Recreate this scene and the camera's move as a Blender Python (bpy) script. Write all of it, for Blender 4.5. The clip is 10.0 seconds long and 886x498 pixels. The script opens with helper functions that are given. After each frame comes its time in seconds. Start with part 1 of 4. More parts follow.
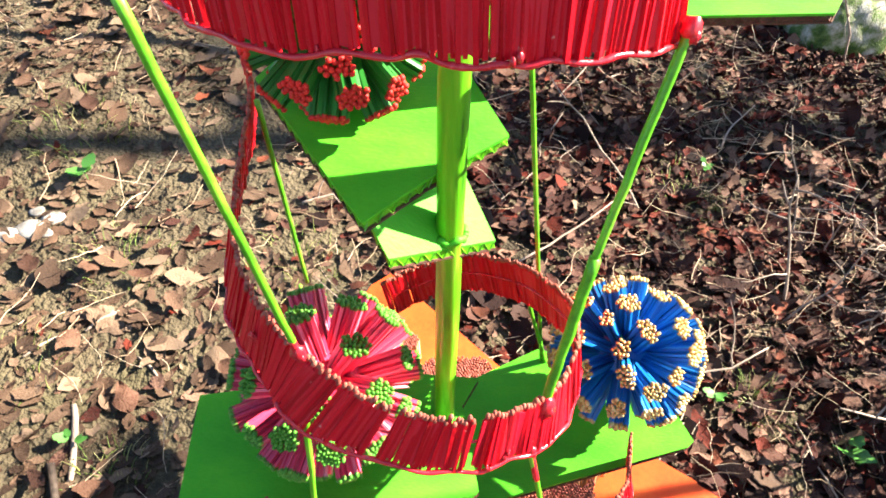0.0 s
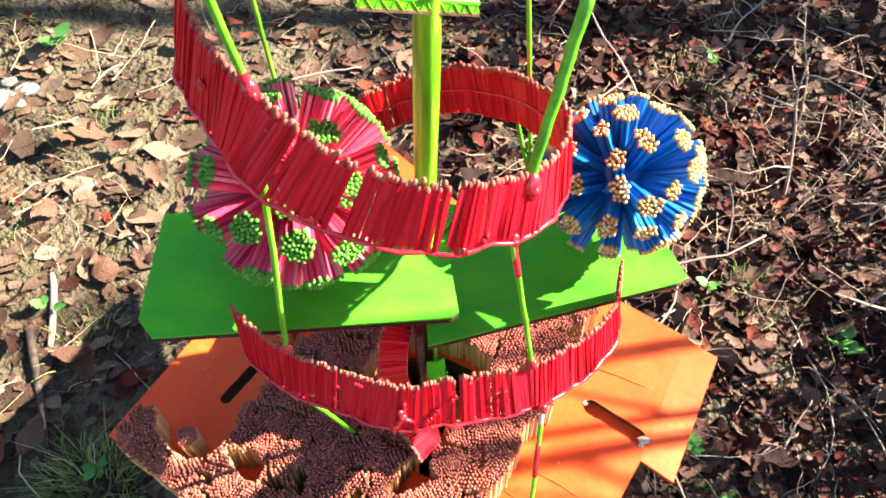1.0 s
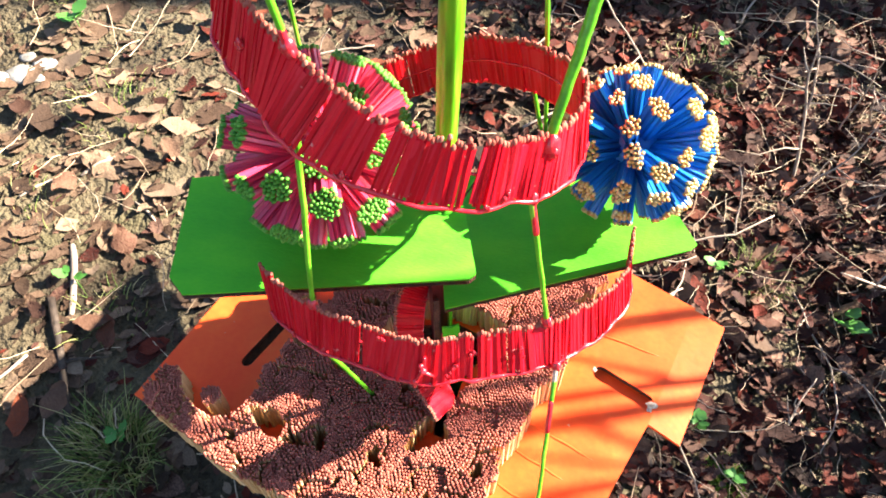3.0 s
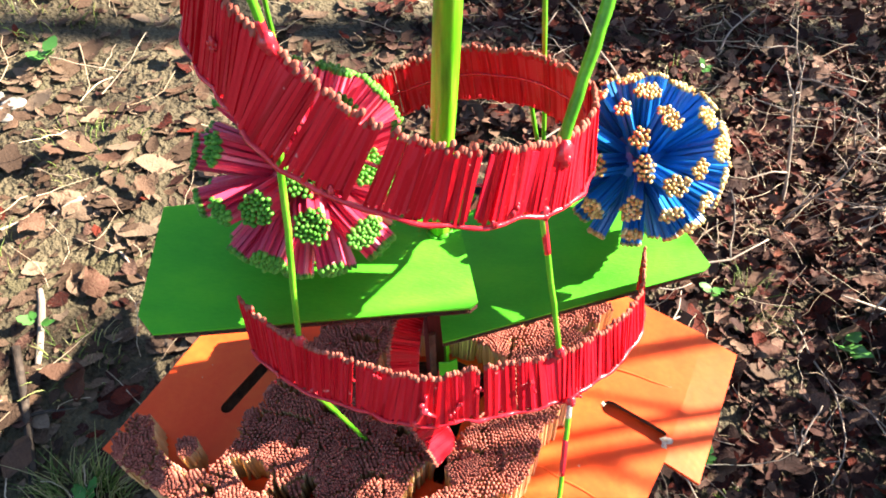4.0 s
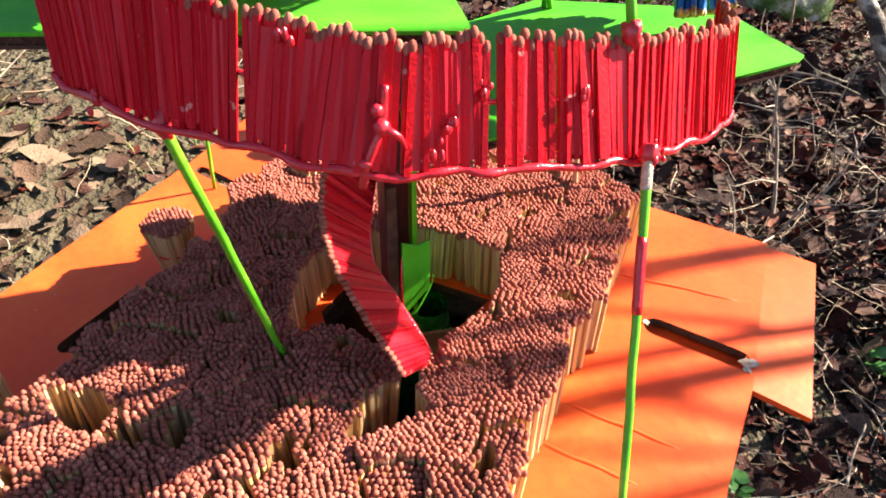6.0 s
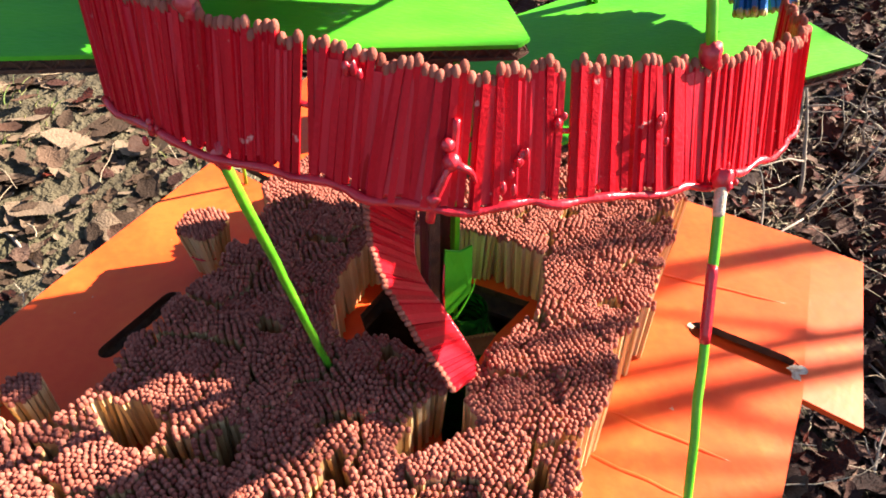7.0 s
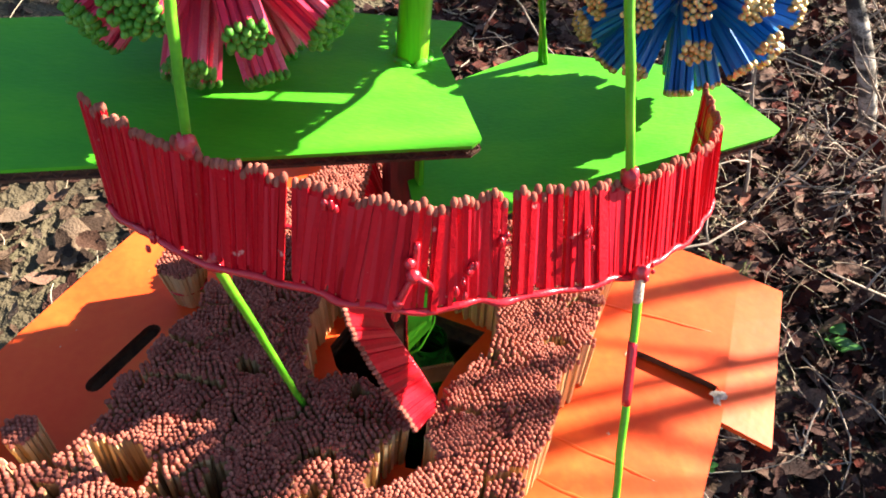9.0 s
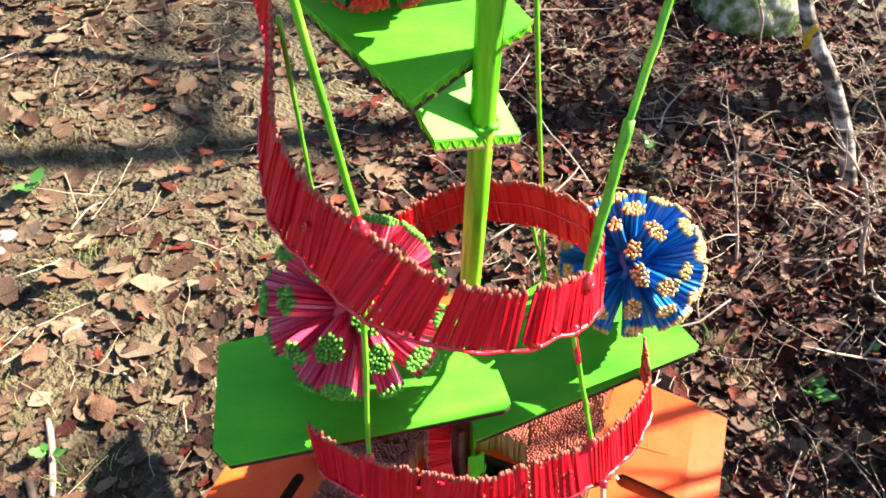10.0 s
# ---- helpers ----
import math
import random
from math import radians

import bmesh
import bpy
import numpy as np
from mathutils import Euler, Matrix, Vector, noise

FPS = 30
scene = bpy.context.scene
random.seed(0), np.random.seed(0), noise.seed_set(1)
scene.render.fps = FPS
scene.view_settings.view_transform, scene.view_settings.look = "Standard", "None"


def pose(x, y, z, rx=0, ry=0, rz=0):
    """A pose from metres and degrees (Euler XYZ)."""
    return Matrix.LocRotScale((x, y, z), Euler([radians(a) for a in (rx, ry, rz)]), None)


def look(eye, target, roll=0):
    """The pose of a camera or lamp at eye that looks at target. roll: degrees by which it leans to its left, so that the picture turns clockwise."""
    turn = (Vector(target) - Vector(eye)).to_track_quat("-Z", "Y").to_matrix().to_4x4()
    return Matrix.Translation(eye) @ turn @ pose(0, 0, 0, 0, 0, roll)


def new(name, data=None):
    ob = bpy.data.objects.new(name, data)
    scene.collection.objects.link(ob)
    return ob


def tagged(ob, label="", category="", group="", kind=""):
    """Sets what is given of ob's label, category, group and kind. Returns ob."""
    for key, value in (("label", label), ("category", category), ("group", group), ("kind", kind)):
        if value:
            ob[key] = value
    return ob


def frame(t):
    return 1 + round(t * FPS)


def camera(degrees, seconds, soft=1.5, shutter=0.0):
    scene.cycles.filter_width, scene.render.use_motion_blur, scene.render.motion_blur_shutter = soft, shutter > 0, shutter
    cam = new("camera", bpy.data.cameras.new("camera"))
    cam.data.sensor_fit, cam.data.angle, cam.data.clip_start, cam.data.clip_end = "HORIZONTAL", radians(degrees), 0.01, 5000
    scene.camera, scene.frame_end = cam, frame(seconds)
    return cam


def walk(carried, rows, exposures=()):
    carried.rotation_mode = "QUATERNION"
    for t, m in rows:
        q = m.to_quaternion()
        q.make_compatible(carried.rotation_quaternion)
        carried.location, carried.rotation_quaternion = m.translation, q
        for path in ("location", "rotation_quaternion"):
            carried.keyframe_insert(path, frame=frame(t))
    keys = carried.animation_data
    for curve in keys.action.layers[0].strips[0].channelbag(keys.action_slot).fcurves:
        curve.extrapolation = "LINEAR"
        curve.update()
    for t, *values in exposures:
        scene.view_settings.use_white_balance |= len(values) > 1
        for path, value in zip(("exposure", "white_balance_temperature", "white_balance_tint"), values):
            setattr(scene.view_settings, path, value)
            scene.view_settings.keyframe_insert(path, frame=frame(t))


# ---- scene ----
cam = camera(66.9, 10.0, soft=1.8)
METRES, EYE, TILT, LEAN, TURN = 1.25, 1.2, -46.0, 0.0, 0.0
PATH = [
    (0, (0.102, -0.282, 1.021), (-0.072, 1.128, -0.387), -2.9),
    (0.5, (0.11, -0.303, 0.978), (-0.043, 1.046, -0.491), -1.5),
    (1, (0.115, -0.321, 0.929), (-0.039, 0.935, -0.62), -1.8),
    (1.5, (0.116, -0.345, 0.9), (-0.039, 0.814, -0.723), -1.9),
    (2, (0.121, -0.357, 0.886), (-0.031, 0.752, -0.771), -2.6),
    (2.5, (0.117, -0.35, 0.899), (-0.038, 0.809, -0.724), -2.7),
    (3, (0.108, -0.347, 0.933), (-0.061, 0.874, -0.642), -1.9),
    (3.2, (0.106, -0.344, 0.947), (-0.049, 0.915, -0.599), -1.2),
    (4.3, (0.092, -0.312, 0.807), (0.015, 1.063, -0.642), -2.6),
    (4.5, (0.092, -0.302, 0.725), (0.092, 1.227, -0.564), -3.2),
    (5, (0.086, -0.312, 0.594), (0.148, 1.299, -0.589), 0.5),
    (5.5, (0.077, -0.321, 0.568), (0.113, 1.27, -0.644), 1.3),
    (5.7, (0.079, -0.319, 0.578), (0.107, 1.269, -0.638), 1.4),
    (6.8, (0.068, -0.316, 0.673), (0.046, 1.2, -0.631), -0.1),
    (7, (0.06, -0.298, 0.62), (0.04, 1.217, -0.686), 0.2),
    (7.5, (0.056, -0.279, 0.55), (0.114, 1.22, -0.772), 2.7),
    (8, (0.057, -0.284, 0.549), (0.125, 1.219, -0.769), 2.2),
    (8.3, (0.062, -0.286, 0.558), (0.137, 1.215, -0.762), 2.0),
    (8.5, (0.062, -0.289, 0.578), (0.156, 1.201, -0.754), 2.4),
    (9, (0.06, -0.298, 0.681), (0.15, 1.161, -0.684), 3.1),
    (9.3, (0.054, -0.306, 0.769), (0.133, 1.163, -0.586), 1.4),
    (9.5, (0.051, -0.318, 0.829), (0.107, 1.162, -0.516), 0.1),
    (9.7, (0.046, -0.326, 0.889), (0.06, 1.153, -0.456), -1.7),
    (10, (0.04, -0.353, 0.973), (0.049, 1.115, -0.386), -2.8),
]
walk(cam, [(t, look(eye, target, roll)) for t, eye, target, roll in PATH], [(0, 2.75), (0.5, 2.9), (2, 2.95), (3.2, 2.92), (4.3, 2.65), (5.0, 2.38), (8.5, 2.34), (9.2, 2.5), (10, 2.72)])

# ---- light ----
SUN_AZ, SUN_EL = 17.0, 31.0          # degrees from +x towards +y, and above the horizon
world = bpy.data.worlds.new("sky")
scene.world = world
world.use_nodes = True
wn = world.node_tree
sky = wn.nodes.new("ShaderNodeTexSky")
sky.sky_type, sky.sun_disc = "NISHITA", False
sky.air_density, sky.dust_density = 0.8, 0.35
sky.sun_elevation, sky.sun_rotation = radians(SUN_EL), radians(90 - SUN_AZ)
wn.links.new(sky.outputs[0], wn.nodes["Background"].inputs[0])
wn.nodes["Background"].inputs[1].default_value = 0.05
sun = new("sun", bpy.data.lights.new("sun", "SUN"))
sun.data.energy, sun.data.angle, sun.data.color = 5.0, radians(0.55), (1.0, 0.89, 0.75)
sd = Vector((math.cos(radians(SUN_AZ)) * math.cos(radians(SUN_EL)), math.sin(radians(SUN_AZ)) * math.cos(radians(SUN_EL)), math.sin(radians(SUN_EL))))
sun.matrix_world = look(sd * 20, (0, 0, 0))


# ---- materials ----
def surface(name, colours, rough=0.6, scale=60.0, fine=600.0, bump=0.2, metal=0.0, spread="", stretch=(1, 1, 1), coat=0.0, depth=0.002, spec=0.35, chips=None):
    """A procedural surface: colours mixed by noise at two scales, or by a chance of its own for each piece. chips: the colour under chipped paint, how rare it is, and its scale."""
    m = bpy.data.materials.new(name)
    m.use_nodes = True
    t = m.node_tree
    n, l = t.nodes, t.links
    b = n["Principled BSDF"]
    geo = n.new("ShaderNodeNewGeometry")
    mp = n.new("ShaderNodeMapping")
    mp.inputs["Scale"].default_value = stretch
    if stretch == (1, 1, 1):
        l.new(geo.outputs["Position"], mp.inputs["Vector"])
    else:
        l.new(n.new("ShaderNodeTexCoord").outputs["Object"], mp.inputs["Vector"])
    n1, n2 = n.new("ShaderNodeTexNoise"), n.new("ShaderNodeTexNoise")
    n1.inputs["Scale"].default_value, n1.inputs["Detail"].default_value = scale, 5
    n2.inputs["Scale"].default_value, n2.inputs["Detail"].default_value = fine, 3
    l.new(mp.outputs[0], n1.inputs["Vector"])
    l.new(mp.outputs[0], n2.inputs["Vector"])
    ramp = n.new("ShaderNodeValToRGB")
    el = ramp.color_ramp.elements
    k = len(colours)
    lo, hi = (0.0, 1.0) if spread else (0.3, 0.7)
    while len(el) < k:
        el.new(0.5)
    for i, c in enumerate(colours):
        el[i].position, el[i].color = lo + (hi - lo) * i / max(1, k - 1), (*c, 1)
    mixf = n.new("ShaderNodeMath")
    mixf.operation = "MULTIPLY_ADD"
    l.new(n2.outputs["Fac"], mixf.inputs[0])
    mixf.inputs[1].default_value, mixf.inputs[2].default_value = 0.3, -0.15
    add = n.new("ShaderNodeMath")
    l.new(mixf.outputs[0], add.inputs[1])
    if spread == "object":
        l.new(n.new("ShaderNodeObjectInfo").outputs["Random"], add.inputs[0])
    elif spread == "island":
        l.new(geo.outputs["Random Per Island"], add.inputs[0])
    else:
        l.new(n1.outputs["Fac"], add.inputs[0])
    l.new(add.outputs[0], ramp.inputs[0])
    l.new(ramp.outputs[0], b.inputs["Base Color"])
    if chips:
        n3, cut, mix = n.new("ShaderNodeTexNoise"), n.new("ShaderNodeMapRange"), n.new("ShaderNodeMix")
        n3.inputs["Scale"].default_value, n3.inputs["Detail"].default_value = chips[2], 4
        l.new(geo.outputs["Position"], n3.inputs["Vector"])
        cut.inputs[1].default_value, cut.inputs[2].default_value = chips[1], chips[1] + 0.04
        l.new(n3.outputs["Fac"], cut.inputs[0])
        mix.data_type = "RGBA"
        l.new(cut.outputs[0], mix.inputs[0])
        l.new(ramp.outputs[0], mix.inputs[6])
        mix.inputs[7].default_value = (*chips[0], 1)
        l.new(mix.outputs[2], b.inputs["Base Color"])
    rr = n.new("ShaderNodeMapRange")
    l.new(n1.outputs["Fac"], rr.inputs[0])
    rr.inputs[3].default_value, rr.inputs[4].default_value = max(0.03, rough - 0.12), min(1, rough + 0.12)
    l.new(rr.outputs[0], b.inputs["Roughness"])
    b.inputs["Metallic"].default_value = metal
    b.inputs["Specular IOR Level"].default_value = spec
    b.inputs["Coat Weight"].default_value = coat
    b.inputs["Coat Roughness"].default_value = 0.25
    if bump:
        bp = n.new("ShaderNodeBump")
        bp.inputs["Strength"].default_value, bp.inputs["Distance"].default_value = bump, depth
        ad = n.new("ShaderNodeMath")
        l.new(n1.outputs["Fac"], ad.inputs[0])
        l.new(n2.outputs["Fac"], ad.inputs[1])
        l.new(ad.outputs[0], bp.inputs["Height"])
        l.new(bp.outputs[0], b.inputs["Normal"])
    return m


RED = surface("red_paint", [(0.42, 0.003, 0.014), (0.58, 0.006, 0.026), (0.5, 0.005, 0.024)], 0.45, 90, 900, 0.25, spread="island", coat=0.06, depth=0.0006)
RED_RIM = surface("red_gloss", [(0.5, 0.008, 0.02), (0.65, 0.02, 0.035)], 0.25, 120, 700, 0.4, coat=0.5, depth=0.001)
HEAD = surface("match_head_brown", [(0.24, 0.064, 0.044), (0.36, 0.112, 0.078), (0.29, 0.086, 0.060), (0.43, 0.152, 0.108)], 0.85, 900, 4000, 0.5, spread="island", depth=0.0004, spec=0.12)
HEADO = surface("match_head_brown_single", [(0.24, 0.064, 0.044), (0.36, 0.112, 0.078), (0.29, 0.086, 0.060), (0.43, 0.152, 0.108)], 0.85, 900, 4000, 0.5, spread="object", depth=0.0004, spec=0.12)
STICK = surface("match_wood", [(0.54, 0.33, 0.14), (0.68, 0.45, 0.22), (0.48, 0.28, 0.11), (0.74, 0.54, 0.30)], 0.65, 300, 2000, 0.3, spread="island", depth=0.0004)
STICKO = surface("match_wood_single", [(0.54, 0.33, 0.14), (0.68, 0.45, 0.22), (0.48, 0.28, 0.11), (0.74, 0.54, 0.30)], 0.65, 300, 2000, 0.3, spread="object", depth=0.0004)
REDO = surface("red_paint_single", [(0.36, 0.003, 0.008), (0.56, 0.006, 0.016), (0.46, 0.004, 0.013), (0.64, 0.014, 0.026), (0.52, 0.004, 0.014)], 0.46, 160, 700, 0.35, spread="object", coat=0.03, depth=0.0010, spec=0.12, chips=((0.62, 0.22, 0.20), 0.695, 190))
PINKO = surface("pink_paint_single", [(0.56, 0.022, 0.07), (0.70, 0.06, 0.13), (0.64, 0.04, 0.10), (0.80, 0.24, 0.32)], 0.4, 90, 900, 0.2, spread="object", coat=0.5, depth=0.0005)
GREEN_HEADO = surface("green_head_single", [(0.04, 0.18, 0.012), (0.075, 0.27, 0.02), (0.15, 0.36, 0.05)], 0.55, 500, 3000, 0.3, spread="object", depth=0.0004)
BLUEO = surface("blue_paint_single", [(0.004, 0.10, 0.34), (0.010, 0.18, 0.52), (0.005, 0.13, 0.42), (0.03, 0.27, 0.64)], 0.42, 90, 900, 0.2, spread="object", coat=0.2, depth=0.0005)
GOLDO = surface("gold_head_single", [(0.36, 0.19, 0.05), (0.54, 0.38, 0.14), (0.66, 0.54, 0.27)], 0.42, 700, 3000, 0.4, metal=0.35, spread="object", depth=0.0004)
PINK = surface("pink_paint", [(0.56, 0.022, 0.07), (0.70, 0.06, 0.13), (0.64, 0.04, 0.10), (0.80, 0.24, 0.32)], 0.4, 90, 900, 0.2, spread="island", coat=0.5, depth=0.0005)
GREEN_HEAD = surface("green_head", [(0.04, 0.18, 0.012), (0.075, 0.27, 0.02), (0.15, 0.36, 0.05)], 0.55, 500, 3000, 0.3, spread="island", depth=0.0004)
BLUE = surface("blue_paint", [(0.004, 0.10, 0.34), (0.010, 0.18, 0.52), (0.005, 0.13, 0.42), (0.03, 0.27, 0.64)], 0.42, 90, 900, 0.2, spread="island", coat=0.2, depth=0.0005)
GOLD = surface("gold_head", [(0.36, 0.19, 0.05), (0.54, 0.38, 0.14), (0.66, 0.54, 0.27)], 0.42, 700, 3000, 0.4, metal=0.35, spread="island", depth=0.0004)
DKGREEN = surface("dark_green_stick", [(0.012, 0.10, 0.012), (0.02, 0.17, 0.02), (0.03, 0.22, 0.03)], 0.5, 90, 900, 0.2, spread="island", depth=0.0005)
RED_HEAD = surface("red_head", [(0.45, 0.012, 0.01), (0.6, 0.03, 0.02)], 0.6, 500, 3000, 0.3, spread="island", depth=0.0004)
LIME = surface("lime_paint", [(0.050, 0.35, 0.012), (0.068, 0.41, 0.014), (0.095, 0.46, 0.015)], 0.58, 16, 240, 0.3, stretch=(1, 2.5, 1), depth=0.0010, spec=0.25)
LIME_STEM = surface("lime_bamboo", [(0.03, 0.16, 0.006), (0.09, 0.38, 0.008), (0.13, 0.46, 0.01), (0.24, 0.52, 0.03)], 0.35, 130, 500, 0.3, stretch=(1, 1, 0.06), coat=0.3, depth=0.0008)
SKEWER = surface("painted_skewer", [(0.05, 0.24, 0.008), (0.10, 0.40, 0.012), (0.20, 0.46, 0.03)], 0.45, 30, 400, 0.2, coat=0.2, depth=0.0005)
BARE = surface("bare_skewer_wood", [(0.42, 0.20, 0.10), (0.55, 0.30, 0.16)], 0.6, 80, 900, 0.3, depth=0.0004)
ORANGE = surface("orange_paint", [(0.80, 0.066, 0.010), (0.84, 0.090, 0.014), (0.87, 0.135, 0.021)], 0.5, 14, 150, 0.2, depth=0.0012, spec=0.25, chips=((0.62, 0.42, 0.30), 0.745, 120))
PAPER = surface("torn_paper", [(0.45, 0.30, 0.20), (0.72, 0.60, 0.48)], 0.85, 300, 1200, 0.6)
KRAFT = surface("brown_cardboard", [(0.16, 0.085, 0.045), (0.26, 0.15, 0.085)], 0.85, 60, 900, 0.4)
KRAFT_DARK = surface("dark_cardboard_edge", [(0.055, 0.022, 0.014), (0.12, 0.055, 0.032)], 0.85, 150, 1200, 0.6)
GLUE = surface("hot_glue_red", [(0.45, 0.004, 0.016), (0.55, 0.02, 0.035)], 0.3, 200, 900, 0.2, coat=0.6)
GLASS_GREEN = surface("green_plastic", [(0.003, 0.05, 0.006), (0.012, 0.15, 0.014), (0.02, 0.22, 0.02)], 0.2, 60, 200, 0.8, coat=0.6, depth=0.004)
SOIL = surface("soil", [(0.024, 0.017, 0.009), (0.054, 0.041, 0.022), (0.100, 0.079, 0.045), (0.072, 0.061, 0.030)], 0.95, 5, 90, 1.0, depth=0.02)
# reddish leaves, their colour darkened further to stand in for shade under the shrubs
LEAF = surface("dead_leaf_red_shaded", [(0.009, 0.004, 0.003), (0.027, 0.009, 0.006), (0.046, 0.017, 0.012), (0.080, 0.036, 0.025), (0.19, 0.11, 0.075), (0.034, 0.010, 0.007), (0.11, 0.015, 0.006), (0.016, 0.007, 0.005)], 0.8, 40, 300, 0.7, spread="island", depth=0.003, spec=0.2)
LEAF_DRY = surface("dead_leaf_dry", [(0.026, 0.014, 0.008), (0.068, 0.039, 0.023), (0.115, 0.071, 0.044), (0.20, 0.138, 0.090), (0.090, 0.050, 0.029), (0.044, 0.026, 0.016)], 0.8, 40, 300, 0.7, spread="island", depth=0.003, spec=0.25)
LEAFO = surface("dead_leaf_single", [(0.030, 0.012, 0.007), (0.065, 0.030, 0.017), (0.105, 0.055, 0.033), (0.14, 0.084, 0.052), (0.075, 0.030, 0.017), (0.15, 0.034, 0.012)], 0.75, 40, 300, 0.7, spread="object", depth=0.003, spec=0.25)
TWIG = surface("dry_twig", [(0.10, 0.065, 0.045), (0.22, 0.16, 0.12), (0.34, 0.27, 0.21), (0.16, 0.10, 0.07)], 0.8, 60, 500, 0.5, spread="island")
MOSS = surface("bright_moss", [(0.05, 0.10, 0.008), (0.10, 0.19, 0.014), (0.19, 0.30, 0.02)], 0.8, 60, 500, 0.2, spread="island")
WET_WOOD = surface("wet_dark_wood", [(0.018, 0.012, 0.008), (0.04, 0.027, 0.019), (0.075, 0.055, 0.04)], 0.75, 90, 600, 0.6)
GRASS = surface("grass_blade", [(0.06, 0.10, 0.015), (0.12, 0.18, 0.03), (0.26, 0.26, 0.09), (0.34, 0.28, 0.14)], 0.6, 60, 500, 0.1, spread="island")
STRAW = surface("dry_straw", [(0.22, 0.15, 0.09), (0.38, 0.28, 0.18), (0.50, 0.40, 0.28), (0.30, 0.20, 0.12)], 0.7, 60, 500, 0.3, spread="island")
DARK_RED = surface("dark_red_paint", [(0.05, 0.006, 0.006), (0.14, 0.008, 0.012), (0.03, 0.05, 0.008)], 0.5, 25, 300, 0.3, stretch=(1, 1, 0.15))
PLANT = surface("small_green_leaf", [(0.03, 0.11, 0.012), (0.06, 0.20, 0.03), (0.10, 0.26, 0.05)], 0.45, 60, 500, 0.2, spread="island")
BARK = surface("pale_bark", [(0.03, 0.022, 0.017), (0.05, 0.038, 0.028), (0.24, 0.20, 0.16), (0.55, 0.49, 0.41), (0.09, 0.070, 0.050)], 0.85, 15, 260, 0.8, stretch=(1, 1, 2.2), depth=0.004)
LICHEN = surface("yellow_lichen", [(0.42, 0.24, 0.01), (0.6, 0.38, 0.03)], 0.9, 200, 900, 0.8)
STONE = surface("mossy_stone", [(0.03, 0.07, 0.012), (0.09, 0.15, 0.03), (0.30, 0.31, 0.22), (0.55, 0.54, 0.46)], 0.9, 22, 200, 0.8, depth=0.006)
PALE = surface("pale_stone", [(0.12, 0.11, 0.09), (0.22, 0.21, 0.19), (0.34, 0.33, 0.31)], 0.9, 40, 300, 0.6)


# ---- small builders ----
def mesh_of(name, verts, faces, mats, index=None, smooth=False):
    me = bpy.data.meshes.new(name)
    me.from_pydata([tuple(map(float, v)) for v in verts], [], [tuple(map(int, f)) for f in faces])
    for m in mats:
        me.materials.append(m)
    if index is not None:
        me.polygons.foreach_set("material_index", np.asarray(index, dtype=np.int32))
    me.polygons.foreach_set("use_smooth", np.full(len(me.polygons), smooth) if isinstance(smooth, bool) else np.asarray(smooth))
    me.update()
    return me


def thing(name, label, category, at=(0, 0, 0), group="", kind=""):
    ob = new(name)
    ob.location = at
    ob.empty_display_size = 0.02
    return tagged(ob, label, category, group, kind)


def part(name, me, parent, label="", kind=""):
    """One mesh under a thing or a part; its points are given in the world."""
    ob = new(name, me)
    ob.parent = parent
    o = parent
    off = Vector((0, 0, 0))
    while o is not None:
        off += o.location
        o = o.parent
    ob.location = -off
    return tagged(ob, label, "", "", kind)


def smooth_path(pts, n):
    """A smooth line through the points (Catmull-Rom), n samples at even steps."""
    p = np.array(pts, float)
    p = np.vstack([2 * p[0] - p[1], p, 2 * p[-1] - p[-2]])
    out = []
    for i in range(1, len(p) - 2):
        for t in np.linspace(0, 1, 24, endpoint=False):
            a, b, c, d = p[i - 1:i + 3]
            out.append(0.5 * (2 * b + (c - a) * t + (2 * a - 5 * b + 4 * c - d) * t * t + (3 * b - a - 3 * c + d) * t ** 3))
    out.append(p[-2])
    out = np.array(out)
    s = np.r_[0, np.cumsum(np.linalg.norm(np.diff(out, axis=0), axis=1))]
    q = np.linspace(0, s[-1], n)
    return np.stack([np.interp(q, s, out[:, k]) for k in range(out.shape[1])], 1)


def tube(pts, radii, sides=8, cap=True):
    """Points and faces of a tube along a line."""
    p = np.array(pts, float)
    r = np.broadcast_to(np.asarray(radii, float), (len(p),))
    tan = np.gradient(p, axis=0)
    tan /= np.linalg.norm(tan, axis=1)[:, None] + 1e-9
    ref = np.array([0.31, 0.22, 0.93]) if abs(tan[0][2]) < 0.8 else np.array([0.9, 0.4, 0.1])
    verts, faces = [], []
    for i in range(len(p)):
        u = np.cross(tan[i], ref)
        u /= np.linalg.norm(u)
        w = np.cross(tan[i], u)
        for k in range(sides):
            a = 2 * math.pi * k / sides
            verts.append(p[i] + r[i] * (math.cos(a) * u + math.sin(a) * w))
    for i in range(len(p) - 1):
        for k in range(sides):
            k2 = (k + 1) % sides
            faces.append((i * sides + k, i * sides + k2, (i + 1) * sides + k2, (i + 1) * sides + k))
    if cap:
        faces.append(tuple(range(sides))[::-1])
        faces.append(tuple((len(p) - 1) * sides + k for k in range(sides)))
    return verts, faces


def merge(*pieces):
    verts, faces, idx = [], [], []
    for piece in pieces:
        v, f = piece[0], piece[1]
        mi = piece[2] if len(piece) > 2 else 0
        o = len(verts)
        verts += list(v)
        faces += [tuple(o + i for i in q) for q in f]
        idx += [mi] * len(f)
    return verts, faces, idx


